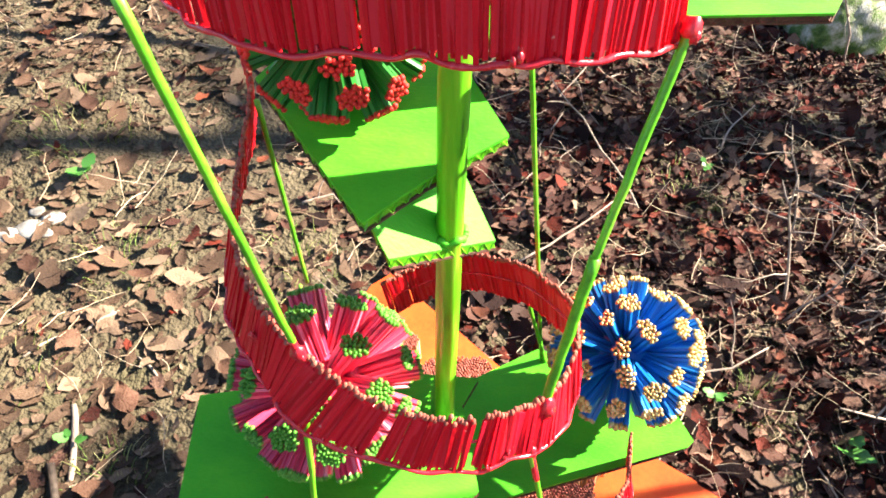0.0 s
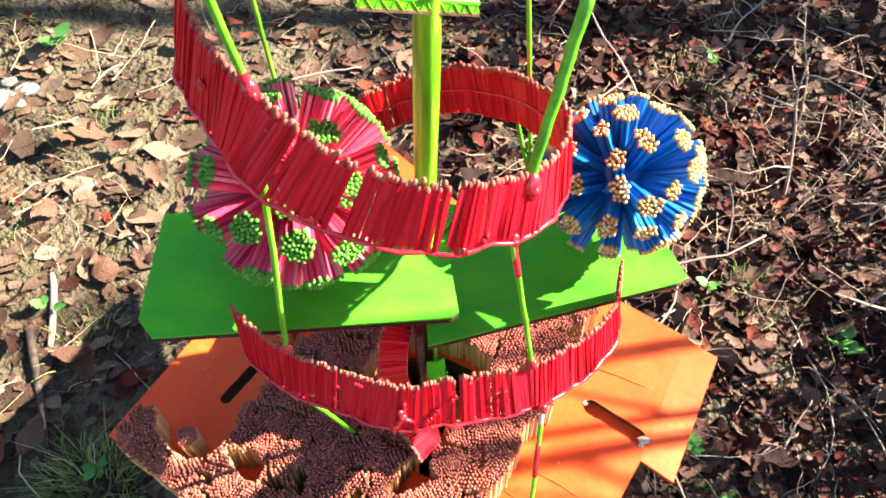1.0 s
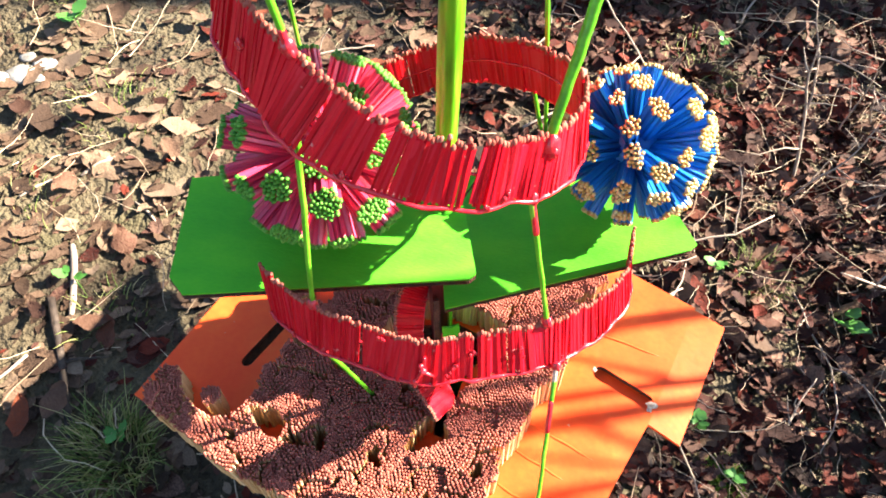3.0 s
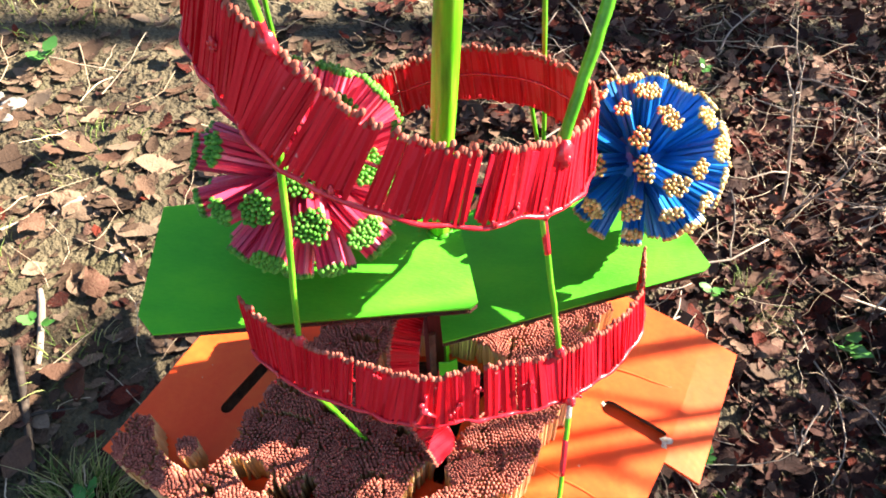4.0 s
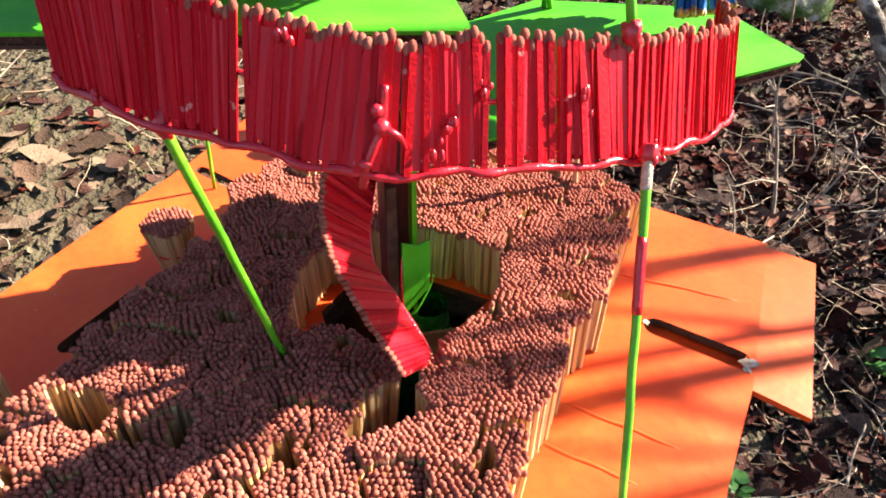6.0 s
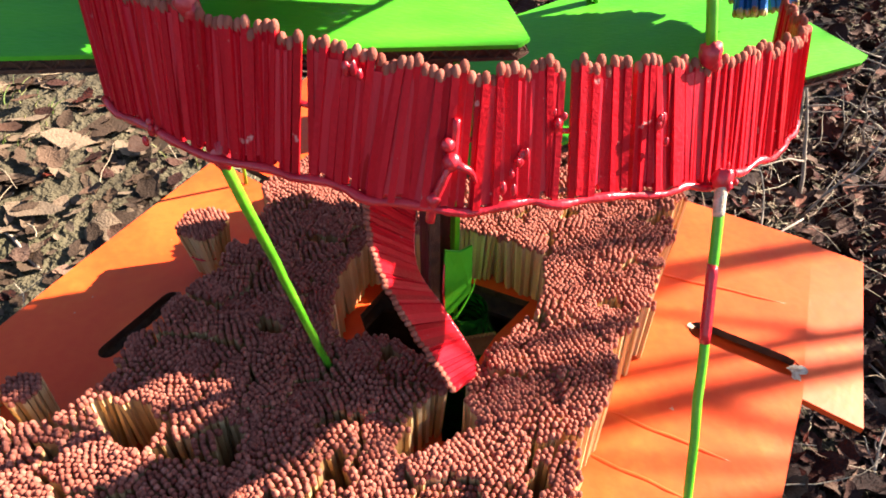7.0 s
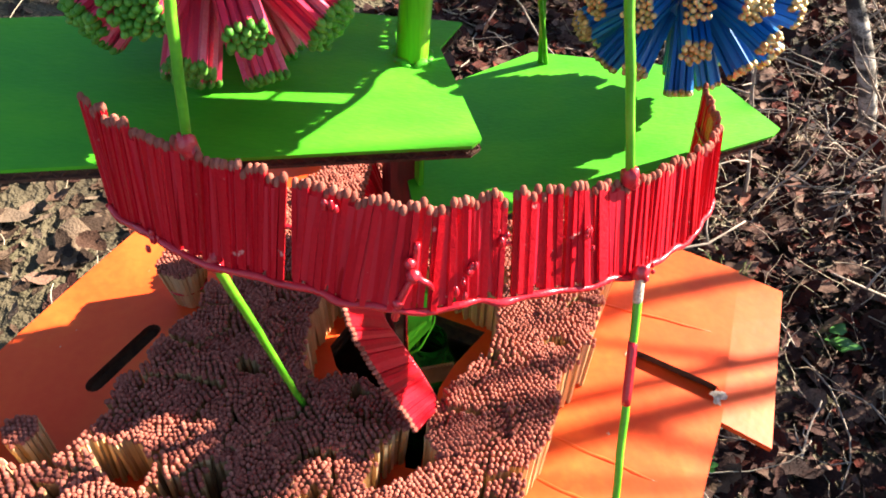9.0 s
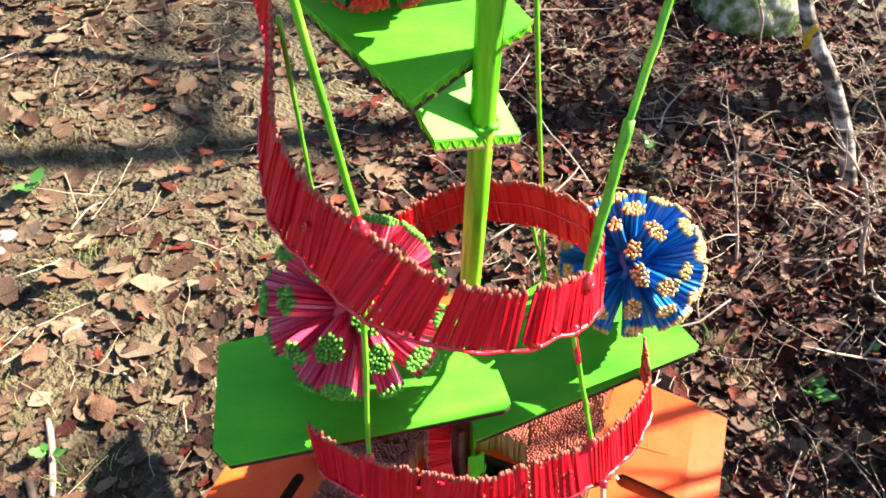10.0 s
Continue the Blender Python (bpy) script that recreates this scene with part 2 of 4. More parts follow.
def blob(c, r, seed=0, sides=8, rings=5, squash=(1, 1, 1), rough=0.15):
    rnd = random.Random(seed)
    verts, faces = [], []
    for i in range(rings + 1):
        th = math.pi * i / rings
        for k in range(sides):
            ph = 2 * math.pi * k / sides
            q = r * (1 + rough * (rnd.random() - 0.5) * (0 < i < rings))
            verts.append((c[0] + squash[0] * q * math.sin(th) * math.cos(ph), c[1] + squash[1] * q * math.sin(th) * math.sin(ph), c[2] + squash[2] * q * math.cos(th)))
    for i in range(rings):
        for k in range(sides):
            k2 = (k + 1) % sides
            faces.append((i * sides + k, (i + 1) * sides + k, (i + 1) * sides + k2, i * sides + k2))
    return verts, faces


def inside(p, poly):
    x, y = p[0], p[1]
    hit = False
    j = len(poly) - 1
    for i in range(len(poly)):
        xi, yi = poly[i][:2]
        xj, yj = poly[j][:2]
        if (yi > y) != (yj > y) and x < (xj - xi) * (y - yi) / (yj - yi) + xi:
            hit = not hit
        j = i
    return hit


def sheet(poly, holes, ztop, thick, zfun=None):
    """A flat board with holes through it: points, faces. zfun bends it."""
    from mathutils.geometry import delaunay_2d_cdt
    loops = [list(poly)] + [list(h) for h in holes]
    pts, edges = [], []
    for lp in loops:
        o = len(pts)
        dense = []
        for i in range(len(lp)):
            a, b = Vector(lp[i][:2]), Vector(lp[(i + 1) % len(lp)][:2])
            k = max(1, int((b - a).length / 0.03))
            dense += [a.lerp(b, j / k) for j in range(k)]
        pts += dense
        edges += [(o + i, o + (i + 1) % len(dense)) for i in range(len(dense))]
    v, e, f, *_ = delaunay_2d_cdt(pts, edges, [], 0, 1e-6)
    keep = []
    for q in f:
        c = sum((v[i] for i in q), Vector((0, 0))) / len(q)
        if inside(c, poly) and not any(inside(c, h) for h in holes):
            keep.append(tuple(q))
    zf = zfun or (lambda x, y: ztop)
    n = len(v)
    verts = [(p.x, p.y, zf(p.x, p.y)) for p in v] + [(p.x, p.y, zf(p.x, p.y) - thick) for p in v]
    faces = list(keep) + [tuple(n + i for i in q[::-1]) for q in keep]
    count = {}
    for q in keep:
        for i in range(len(q)):
            a, b = q[i], q[(i + 1) % len(q)]
            count[(a, b)] = 1
    for (a, b) in count:
        if (b, a) not in count:
            faces.append((b, a, n + a, n + b))
    return verts, faces


def capsule_outline(a, b, r, n=6):
    a, b = Vector(a), Vector(b)
    d = math.atan2(b.y - a.y, b.x - a.x)
    out = [(b.x + r * math.cos(d - math.pi / 2 + math.pi * i / n), b.y + r * math.sin(d - math.pi / 2 + math.pi * i / n)) for i in range(n + 1)]
    out += [(a.x + r * math.cos(d + math.pi / 2 + math.pi * i / n), a.y + r * math.sin(d + math.pi / 2 + math.pi * i / n)) for i in range(n + 1)]
    return out


# a match of unit form: it stands on the origin, its head up; returns points, faces, and which faces are head
def match_form(length=0.043, w=0.00105, hr=0.00158, sides=6):
    verts = [(-w, -w, 0), (w, -w, 0), (w, w, 0), (-w, w, 0), (-w, -w, length - 0.002), (w, -w, length - 0.002), (w, w, length - 0.002), (-w, w, length - 0.002)]
    faces = [(0, 1, 5, 4), (1, 2, 6, 5), (2, 3, 7, 6), (3, 0, 4, 7)]
    idx = [0] * 4
    o = len(verts)
    prof = [(hr * 0.72, -0.0034), (hr, -0.0020), (hr * 0.98, -0.0008), (hr * 0.62, 0.0004)]
    for r, z in prof:
        for k in range(sides):
            a = 2 * math.pi * k / sides
            verts.append((r * math.cos(a), r * math.sin(a), length + z))
    verts.append((0, 0, length + 0.0009))
    for i in range(3):
        for k in range(sides):
            k2 = (k + 1) % sides
            faces.append((o + i * sides + k, o + i * sides + k2, o + (i + 1) * sides + k2, o + (i + 1) * sides + k))
            idx.append(1)
    for k in range(sides):
        faces.append((o + 3 * sides + k, o + 3 * sides + (k + 1) % sides, len(verts) - 1))
        idx.append(1)
    return np.array(verts), faces, np.array(idx)


MV, MF, MI = match_form()


def frame_to(direction, spin=0.0):
    """Turns z to the direction."""
    z = np.array(direction, float)
    z /= np.linalg.norm(z)
    ref = np.array([math.cos(spin), math.sin(spin), 0.05])
    x = np.cross(ref, z)
    x /= np.linalg.norm(x)
    return np.stack([x, np.cross(z, x), z], 1)


def many_matches(name, feet, turns, mats, form=None, lengths=None):
    """Many matches joined in one mesh."""
    fv, ff, fi = form or (MV, MF, MI)
    verts, faces, idx, sm = [], [], [], []
    n = len(fv)
    for j in range(len(feet)):
        lv = fv * np.array([1, 1, 1 if lengths is None else lengths[j]])
        verts.append(lv @ turns[j].T + feet[j])
        faces += [tuple(j * n + i for i in q) for q in ff]
    idx = np.tile(fi, len(feet))
    return mesh_of(name, np.vstack(verts), faces, mats, idx, idx > 0)


def match_mesh(mats, form=None):
    fv, ff, fi = form or (MV, MF, MI)
    return mesh_of("match", fv, ff, mats, fi, fi > 0)


def put_match(me, parent, foot, turn, scale=1.0):
    ob = new("match", me)
    ob.parent = parent
    m = Matrix(turn.tolist()).to_4x4()
    m.translation = Vector(foot) - parent.location
    ob.matrix_basis = m @ Matrix.Diagonal((1, 1, scale, 1))
    return ob


# ---- ground ----
def ground_z(x, y):
    # gentle slope, up and away; far off it runs level
    cx, cy = max(-6.0, min(6.0, x)), max(-6.0, min(9.0, y))
    base = -0.085 - 0.215 * cx + 0.10 * cy
    return base + 0.035 * noise.noise((x * 1.7, y * 1.7, 0.3)) + 0.018 * noise.noise((x * 6, y * 6, 1.3)) + 0.006 * noise.noise((x * 21, y * 21, 2.3))


def build_ground():
    def axis(lo, hi, fine_lo, fine_hi, step):
        a = list(np.arange(fine_lo, fine_hi, step))
        up, s = fine_hi, step
        while up < hi:
            a.append(up)
            s *= 1.35
            up += s
        dn, s = fine_lo - step, step
        while dn > lo:
            a.insert(0, dn)
            s *= 1.35
            dn -= s
        return [lo] + a + [hi]
    xs, ys = axis(-400, 400, -1.4, 2.2, 0.022), axis(-400, 400, -0.6, 2.8, 0.022)
    verts = [(x, y, ground_z(x, y)) for y in ys for x in xs]
    w = len(xs)
    faces = [(j * w + i, j * w + i + 1, (j + 1) * w + i + 1, (j + 1) * w + i) for j in range(len(ys) - 1) for i in range(w - 1)]
    g = new("ground", mesh_of("ground", verts, faces, [SOIL], None, True))
    return tagged(g, "bare brown woodland soil strewn with dead leaves", "ground", kind="structure")


GROUND = build_ground()


def leaf_form(seed):
    """A dry curled leaf, lying about the origin, one unit long."""
    rnd = random.Random(seed)
    nu, nv = 6, 3
    width = rnd.uniform(0.26, 0.42)
    curl, cup, wave = rnd.uniform(-1.3, 1.6), rnd.uniform(-1.6, 1.6), rnd.uniform(0.02, 0.07)
    verts = []
    for i in range(nu + 1):
        u = i / nu
        half = width * math.sin(math.pi * min(1, u * 0.96 + 0.02)) ** 0.7 * (1.1 - 0.35 * u) * (1 + 0.25 * rnd.uniform(-1, 1))
        for j in range(nv + 1):
            v = (j / nv - 0.5) * 2
            x, y = u - 0.5, half * v
            z = 0.35 * curl * x * x + 0.9 * cup * y * y + wave * math.sin(9 * u + 3 * v + seed) + 0.03 * abs(v)
            verts.append((x, y, z + rnd.uniform(-0.015, 0.015)))
    w = nv + 1
    faces = [(i * w + j, (i + 1) * w + j, (i + 1) * w + j + 1, i * w + j + 1) for i in range(nu) for j in range(nv)]
    return np.array(verts), faces


LEAVES = [leaf_form(s) for s in range(14)]


def leaf_turn(rnd, tilt):
    return np.array((Euler((rnd.gauss(0, tilt), rnd.gauss(0, tilt), rnd.uniform(0, 6.28))).to_matrix()))


def leaf_cover(x, y):
    """How thick the leaves lie: thin on the trodden side, thick under the shrubs."""
    c = 0.62 + 0.6 * noise.noise((x * 1.6 + 4, y * 1.6, 5.0))
    side = 1 / (1 + math.exp(-(x + 0.15 - 0.10 * y) * 5))
    return c * (0.46 + 0.71 * side)


def scatter(rnd, wide=0.22):
    """A place on the ground, most of them near the sculpture."""
    if rnd.random() > wide:
        return rnd.uniform(-1.3, 1.7), rnd.uniform(-0.45, 2.3)
    return rnd.uniform(-2.6, 3.4), rnd.uniform(-0.9, 3.8)


def build_litter():
    rnd = random.Random(5)
    verts, faces, idx = [], [], []
    n = made = 0
    while made < 31000:
        x, y = scatter(rnd)
        if rnd.random() > leaf_cover(x, y):
            continue
        lv, lf = LEAVES[rnd.randrange(14)]
        s = min(0.085, max(0.008, rnd.lognormvariate(math.log(0.026), 0.5)))
        deep = 1 / (1 + math.exp(-(x + 0.15) * 5))
        tv = (lv * np.array([s, s * rnd.uniform(0.6, 1.1), s * (0.55 + 0.45 * deep)])) @ leaf_turn(rnd, 0.18 + 0.26 * deep).T
        tv += np.array([x, y, ground_z(x, y) + rnd.uniform(0.001, 0.006 + 0.018 * deep)])
        verts.append(tv)
        faces += [tuple(n + i for i in q) for q in lf]
        # pale and dry on the trodden side; redder under the shrubs, shade in the colour
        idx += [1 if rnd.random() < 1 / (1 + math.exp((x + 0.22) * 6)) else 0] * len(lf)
        n += len(lv)
        made += 1
    # thinner and coarser farther out
    made = 0
    while made < 17000:
        a, q = rnd.uniform(0, 2 * math.pi), 0.8 + 5.2 * rnd.random()
        x, y = 0.2 + q * math.cos(a), 0.9 + q * math.sin(a)
        if -1.25 < x < 1.55 and -0.35 < y < 2.3:
            continue
        lv, lf = LEAVES[rnd.randrange(14)]
        s = rnd.uniform(0.035, 0.10)
        verts.append((lv * np.array([s, s * rnd.uniform(0.6, 1.1), s])) @ leaf_turn(rnd, 0.42).T + np.array([x, y, ground_z(x, y) + rnd.uniform(0.0, 0.024)]))
        faces += [tuple(n + i for i in q4) for q4 in lf]
        idx += [1 if rnd.random() < 0.4 else 0] * len(lf)
        n += len(lv)
        made += 1
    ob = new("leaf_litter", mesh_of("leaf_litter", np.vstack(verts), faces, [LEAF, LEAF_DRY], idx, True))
    tagged(ob, "thick litter of curled brown dead leaves", "leaf litter", kind="stuff")
    # the larger leaves that lie on top
    forms = [mesh_of("leaf", lv, lf, [LEAFO], None, True) for lv, lf in LEAVES]
    made = 0
    while made < 300:
        x, y = rnd.uniform(-1.15, 1.3), rnd.uniform(-0.3, 1.4)
        if rnd.random() > 0.35 + leaf_cover(x, y):
            continue
        s = rnd.uniform(0.034, 0.062)
        ob = new("leaf", forms[rnd.randrange(14)])
        ob.parent = GROUND
        ob.matrix_basis = Matrix.LocRotScale((x, y, ground_z(x, y) + 0.024), Euler((rnd.gauss(0, 0.3), rnd.gauss(0, 0.3), rnd.uniform(0, 6.28))), (s, s, s))
        made += 1


build_litter()


# ---- the stand and its orange board ----
Z0 = 0.300
THICK = 0.006
SLOTS = [((0.222, -0.004), (0.266, -0.031), 0.0080), ((-0.151, -0.027), (-0.127, 0.019), 0.0062), ((0.130, -0.187), (0.153, -0.203), 0.0062), ((-0.128, 0.182), (-0.088, 0.153), 0.005)]
HOLE = [(0.002, 0.006), (0.017, 0.034), (0.068, 0.041), (0.114, 0.020), (0.090, -0.010), (0.079, -0.03), (0.071, -0.064), (0.066, -0.090), (0.057, -0.088), (0.056, -0.066), (0.044, -0.044), (0.020, -0.030), (0.008, -0.012)]
BOARD = [(-0.257, -0.077), (0.10, -0.252), (0.152, -0.262), (0.267, -0.055), (0.329, 0.087), (0.265, 0.127), (0.13, 0.205), (-0.06, 0.385), (-0.085, 0.36), (-0.141, 0.194), (-0.203, 0.056)]


def board_z(x, y):
    return Z0 + 0.0012 * noise.noise((x * 14, y * 14, 7.0))


def build_board():
    t = thing("orange_display_board", "flat bright orange painted cardboard board with oval hand slots", "board", (0.05, 0, Z0 - THICK))
    slots = [capsule_outline(a, b, r) for a, b, r in SLOTS]
    v, f = sheet(BOARD, slots + [HOLE], Z0, THICK, board_z)
    idx = [0 if abs(sum(v[i][2] for i in q) / len(q) - Z0) < 0.0022 else 1 for q in f]
    part("panel", mesh_of("panel", v, f, [ORANGE, KRAFT_DARK], idx), t)
    right = [(0.262, -0.052), (0.297, -0.072), (0.358, 0.066), (0.324, 0.088)]
    def bent(x, y):
        away = (x - 0.2675) * 0.917 - (y + 0.055) * 0.40
        return Z0 - 0.0010 - 0.14 * max(0, away) * (1 - min(1, max(0, (y + 0.06) / 0.14))) - 0.02 * max(0, away)
    v, f = sheet(right, [], Z0, THICK * 0.7, bent)
    part("side_flap", mesh_of("side_flap", v, f, [ORANGE]), t, "bent orange side flap")
    for p, q in (((0.130, -0.092), (0.187, -0.122)), ((0.150, -0.066), (0.215, -0.100)), ((0.118, -0.128), (0.165, -0.153)), ((0.19, 0.055), (0.29, 0.02)), ((0.105, -0.19), (0.14, -0.21))):
        line = [(p[0] + (q[0] - p[0]) * k / 8, p[1] + (q[1] - p[1]) * k / 8 + 0.0006 * math.sin(k * 1.7), Z0 - 0.0006) for k in range(9)]
        v, f = tube(line, [0.0004, 0.0013, 0.0016, 0.0014, 0.0017, 0.0014, 0.0015, 0.0011, 0.0003], 6)
        part("crease", mesh_of("crease", v, f, [ORANGE], None, True), t, "raised crease in the painted cardboard")
    v, f = sheet([(0.20, 0.01), (0.215, 0.018), (0.285, -0.025), (0.272, -0.045)], [], Z0 - THICK - 0.003, 0.003)
    part("slot_lining", mesh_of("slot_lining", v, f, [ORANGE]), t)
    for k, (x, y, r, sx, sy) in enumerate(((0.2725, -0.0345, 0.0042, 1.5, 0.8), (0.2690, -0.0385, 0.0026, 1.0, 1.6), (0.216, -0.0005, 0.0022, 1.0, 1.2))):
        v, f = blob((x, y, board_z(x, y) + 0.0004), r, 300 + k, 11, 4, (sx, sy, 0.22), 0.7)
        part("torn_paper", mesh_of("torn_paper", v, f, [PAPER]), t, "pale torn paper where the paint has chipped")
    # a dark sheet added below the board, so that its slots look deep in shade
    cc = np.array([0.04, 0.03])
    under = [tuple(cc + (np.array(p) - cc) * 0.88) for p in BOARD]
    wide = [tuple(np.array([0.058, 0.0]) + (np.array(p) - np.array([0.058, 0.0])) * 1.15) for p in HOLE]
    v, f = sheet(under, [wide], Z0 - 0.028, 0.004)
    part("under_sheet", mesh_of("under_sheet", v, f, [KRAFT_DARK]), t, "added dark sheet under the board that stands in for shade in the slots")
    front = [(-0.082, -0.160), (-0.100, -0.186), (0.085, -0.300), (0.140, -0.285), (0.10, -0.25)]
    v, f = sheet(front, [], Z0, THICK, lambda x, y: Z0 - 0.012 - 0.22 * max(0, -(y + 0.16) - 0.5 * (x + 0.08)))
    part("front_flap", mesh_of("front_flap", v, f, [ORANGE]), t, "orange flap folded below the board")


build_board()


def build_pedestal():
    t = thing("cardboard_box", "plain brown cardboard box that carries the board", "box", (0.055, 0.0, ground_z(0.055, 0)))
    lo, hi = ground_z(0.055, 0) - 0.05, Z0 - 0.033
    x0, x1, y0, y1, w = -0.045, 0.165, -0.10, 0.10, 0.005
    def box(a, b):
        (ax, ay, az), (bx, by, bz) = a, b
        v = [(ax, ay, az), (bx, ay, az), (bx, by, az), (ax, by, az), (ax, ay, bz), (bx, ay, bz), (bx, by, bz), (ax, by, bz)]
        return v, [(3, 2, 1, 0), (4, 5, 6, 7), (0, 1, 5, 4), (1, 2, 6, 5), (2, 3, 7, 6), (3, 0, 4, 7)]
    for a, b in (((x0, y0, lo), (x1, y0 + w, hi)), ((x0, y1 - w, lo), (x1, y1, hi)), ((x0, y0 + w, lo), (x0 + w, y1 - w, hi)), ((x1 - w, y0 + w, lo), (x1, y1 - w, hi))):
        part("wall", mesh_of("wall", *box(a, b), [KRAFT]), t)
    part("floor_panel", mesh_of("floor_panel", *box((x0 + w, y0 + w, lo + 0.10), (x1 - w, y1 - w, lo + 0.106)), [KRAFT_DARK]), t)


build_pedestal()


# ---- central bamboo pole ----
def pole_at(z):
    k = (z - 0.51) / 0.24
    return np.array([0.058 + 0.013 * k, 0.022 - 0.013 * k, z])


def build_pole():
    t = thing("bamboo_pole", "upright bright green painted bamboo pole", "pole", tuple(pole_at(0.495)))
    zs = list(np.linspace(0.495, 1.15, 50))
    rad = []
    for z in zs:
        r = 0.0083 + 0.0002 * math.sin(z * 40)
        for node in (0.40, 0.745, 1.0):
            r += 0.0011 * math.exp(-((z - node) / 0.004) ** 2)
        rad.append(r)
    v, f = tube([pole_at(z) for z in zs], rad, 14)
    part("stem", mesh_of("stem", v, f, [LIME_STEM], None, True), t)
    for z, w in ((0.5165, 0.0030), (0.744, 0.0033)):
        c = pole_at(z)
        ring = [c + np.array([0.0091 * math.cos(q), 0.0091 * math.sin(q), 0.0012 * math.sin(5 * q)]) for q in np.linspace(0, 6.283, 41)]
        v, f = tube(ring, [w * (0.75 + 0.4 * noise.noise((k * 0.8 % 32, z * 50, 2))) for k in range(41)], 8)
        part("glue_bead", mesh_of("glue_bead", v, f, [LIME], None, True), t, "lumpy green glue")


build_pole()


# ---- green cardboard panels ----
def build_panel(name, label, poly, zfun, thick=0.0065, rim=None):
    c = np.mean(np.array(poly), 0)
    t = thing(name, label, "shelf", (c[0], c[1], zfun(c[0], c[1]) - thick))
    v, f = sheet(poly, [], 0, 0.0016, zfun)
    part("top_sheet", mesh_of("top_sheet", v, f, [LIME]), t)
    shrink = [tuple(c + (np.array(p) - c) * 0.975) for p in poly]
    v, f = sheet(shrink, [], 0, thick - 0.0032, lambda x, y: zfun(x, y) - 0.0016)
    part("corrugated_core", mesh_of("corrugated_core", v, f, [rim or KRAFT_DARK]), t, "corrugated cardboard edge")
    # the flutes show as small posts along the rim
    pieces = []
    for i in range(len(poly)):
        a, b = np.array(poly[i]), np.array(poly[(i + 1) % len(poly)])
        n = max(2, int(np.linalg.norm(b - a) / 0.0045))
        for k in range(n):
            p, q = a + (b - a) * (k + 0.1) / n, a + (b - a) * (k + 0.9) / n
            p, q = c + (p - c) * 0.990, c + (q - c) * 0.990
            up = k % 2
            z1, z2 = zfun(*p) - 0.0016 - (0 if up else thick - 0.0030), zfun(*q) - 0.0016 - (thick - 0.0030 if up else 0)
            pieces.append(tube([(p[0], p[1], z1), (q[0], q[1], z2)], 0.0005, 4, False))
    v, f, _ = merge(*pieces)
    part("fluting", mesh_of("fluting", v, f, [rim or KRAFT_DARK]), t)
    v, f = sheet(poly, [], 0, 0.0014, lambda x, y: zfun(x, y) - thick + 0.0014)
    part("bottom_sheet", mesh_of("bottom_sheet", v, f, [KRAFT_DARK]), t)
    return t


def plane_z(a, b, c):
    """The height of the plane through three points."""
    a, b, c = map(np.array, (a, b, c))
    n = np.cross(b - a, c - a)
    return lambda x, y: a[2] - (n[0] * (x - a[0]) + n[1] * (y - a[1])) / n[2]


PANEL1 = plane_z((-0.153, 0.018, 0.533), (-0.127, -0.089, 0.521), (0.09, -0.043, 0.509))
PANEL2 = plane_z((0.064, -0.030, 0.439), (0.279, 0.037, 0.466), (0.142, 0.124, 0.463))
PANEL3 = plane_z((-0.045, 0.060, 0.815), (0.028, -0.024, 0.783), (0.104, 0.037, 0.796))
PANEL4 = plane_z((0.040, -0.027, 0.757), (0.098, 0.025, 0.724), (0.027, -0.015, 0.777))
build_panel("cardboard_shelf", "bright green painted cardboard panel under the pink ball", [(-0.152, 0.018), (-0.140, -0.076), (-0.126, -0.089), (0.086, -0.046), (0.091, -0.040), (0.078, 0.013), (0.073, 0.032), (0.086, 0.060), (0.0, 0.058)], PANEL1)
build_panel("cardboard_shelf", "bright green painted cardboard panel under the blue ball", [(0.064, -0.030), (0.274, 0.035), (0.280, 0.041), (0.252, 0.104), (0.142, 0.136), (0.045, 0.085)], PANEL2)
build_panel("cardboard_shelf", "bright green leaf-shaped cardboard panel under the green ball", [(-0.048, 0.062), (0.028, -0.026), (0.060, 0.004), (0.104, 0.037), (0.060, 0.110), (-0.010, 0.125)], PANEL3, 0.0085, LIME_STEM)
build_panel("cardboard_shelf", "bright green painted cardboard shelf behind the upper ribbon", [(0.085, 0.062), (0.208, 0.092), (0.284, 0.096), (0.301, 0.128), (0.289, 0.152), (0.085, 0.130)], lambda x, y: 0.842)
build_panel("cardboard_shelf", "small slanting green cardboard panel glued to the pole", [(0.040, -0.027), (0.098, 0.025), (0.0785, 0.047), (0.040, 0.030), (0.027, -0.014)], PANEL4, 0.009, LIME_STEM)


# ---- bunches of matches on the board ----
CARPET = [(-0.222, -0.101), (-0.226, -0.078), (-0.219, -0.059), (-0.201, -0.058), (-0.190, -0.082), (-0.176, -0.098), (-0.150, -0.104), (-0.119, -0.093), (-0.114, -0.050), (-0.100, -0.026), (-0.082, 0.002), (-0.080, 0.022), (-0.066, 0.036), (-0.066, 0.060), (-0.073, 0.101), (-0.046, 0.129), (-0.017, 0.160), (-0.008, 0.189), (0.03, 0.212), (0.087, 0.211), (0.108, 0.188), (0.151, 0.150), (0.203, 0.117), (0.226, 0.093), (0.202, 0.043), (0.176, -0.023), (0.159, -0.048), (0.142, -0.090), (0.122, -0.116), (0.113, -0.147), (0.107, -0.185), (0.091, -0.214), (0.057, -0.229), (0.011, -0.222), (-0.034, -0.189), (-0.087, -0.170), (-0.140, -0.146), (-0.178, -0.125)]
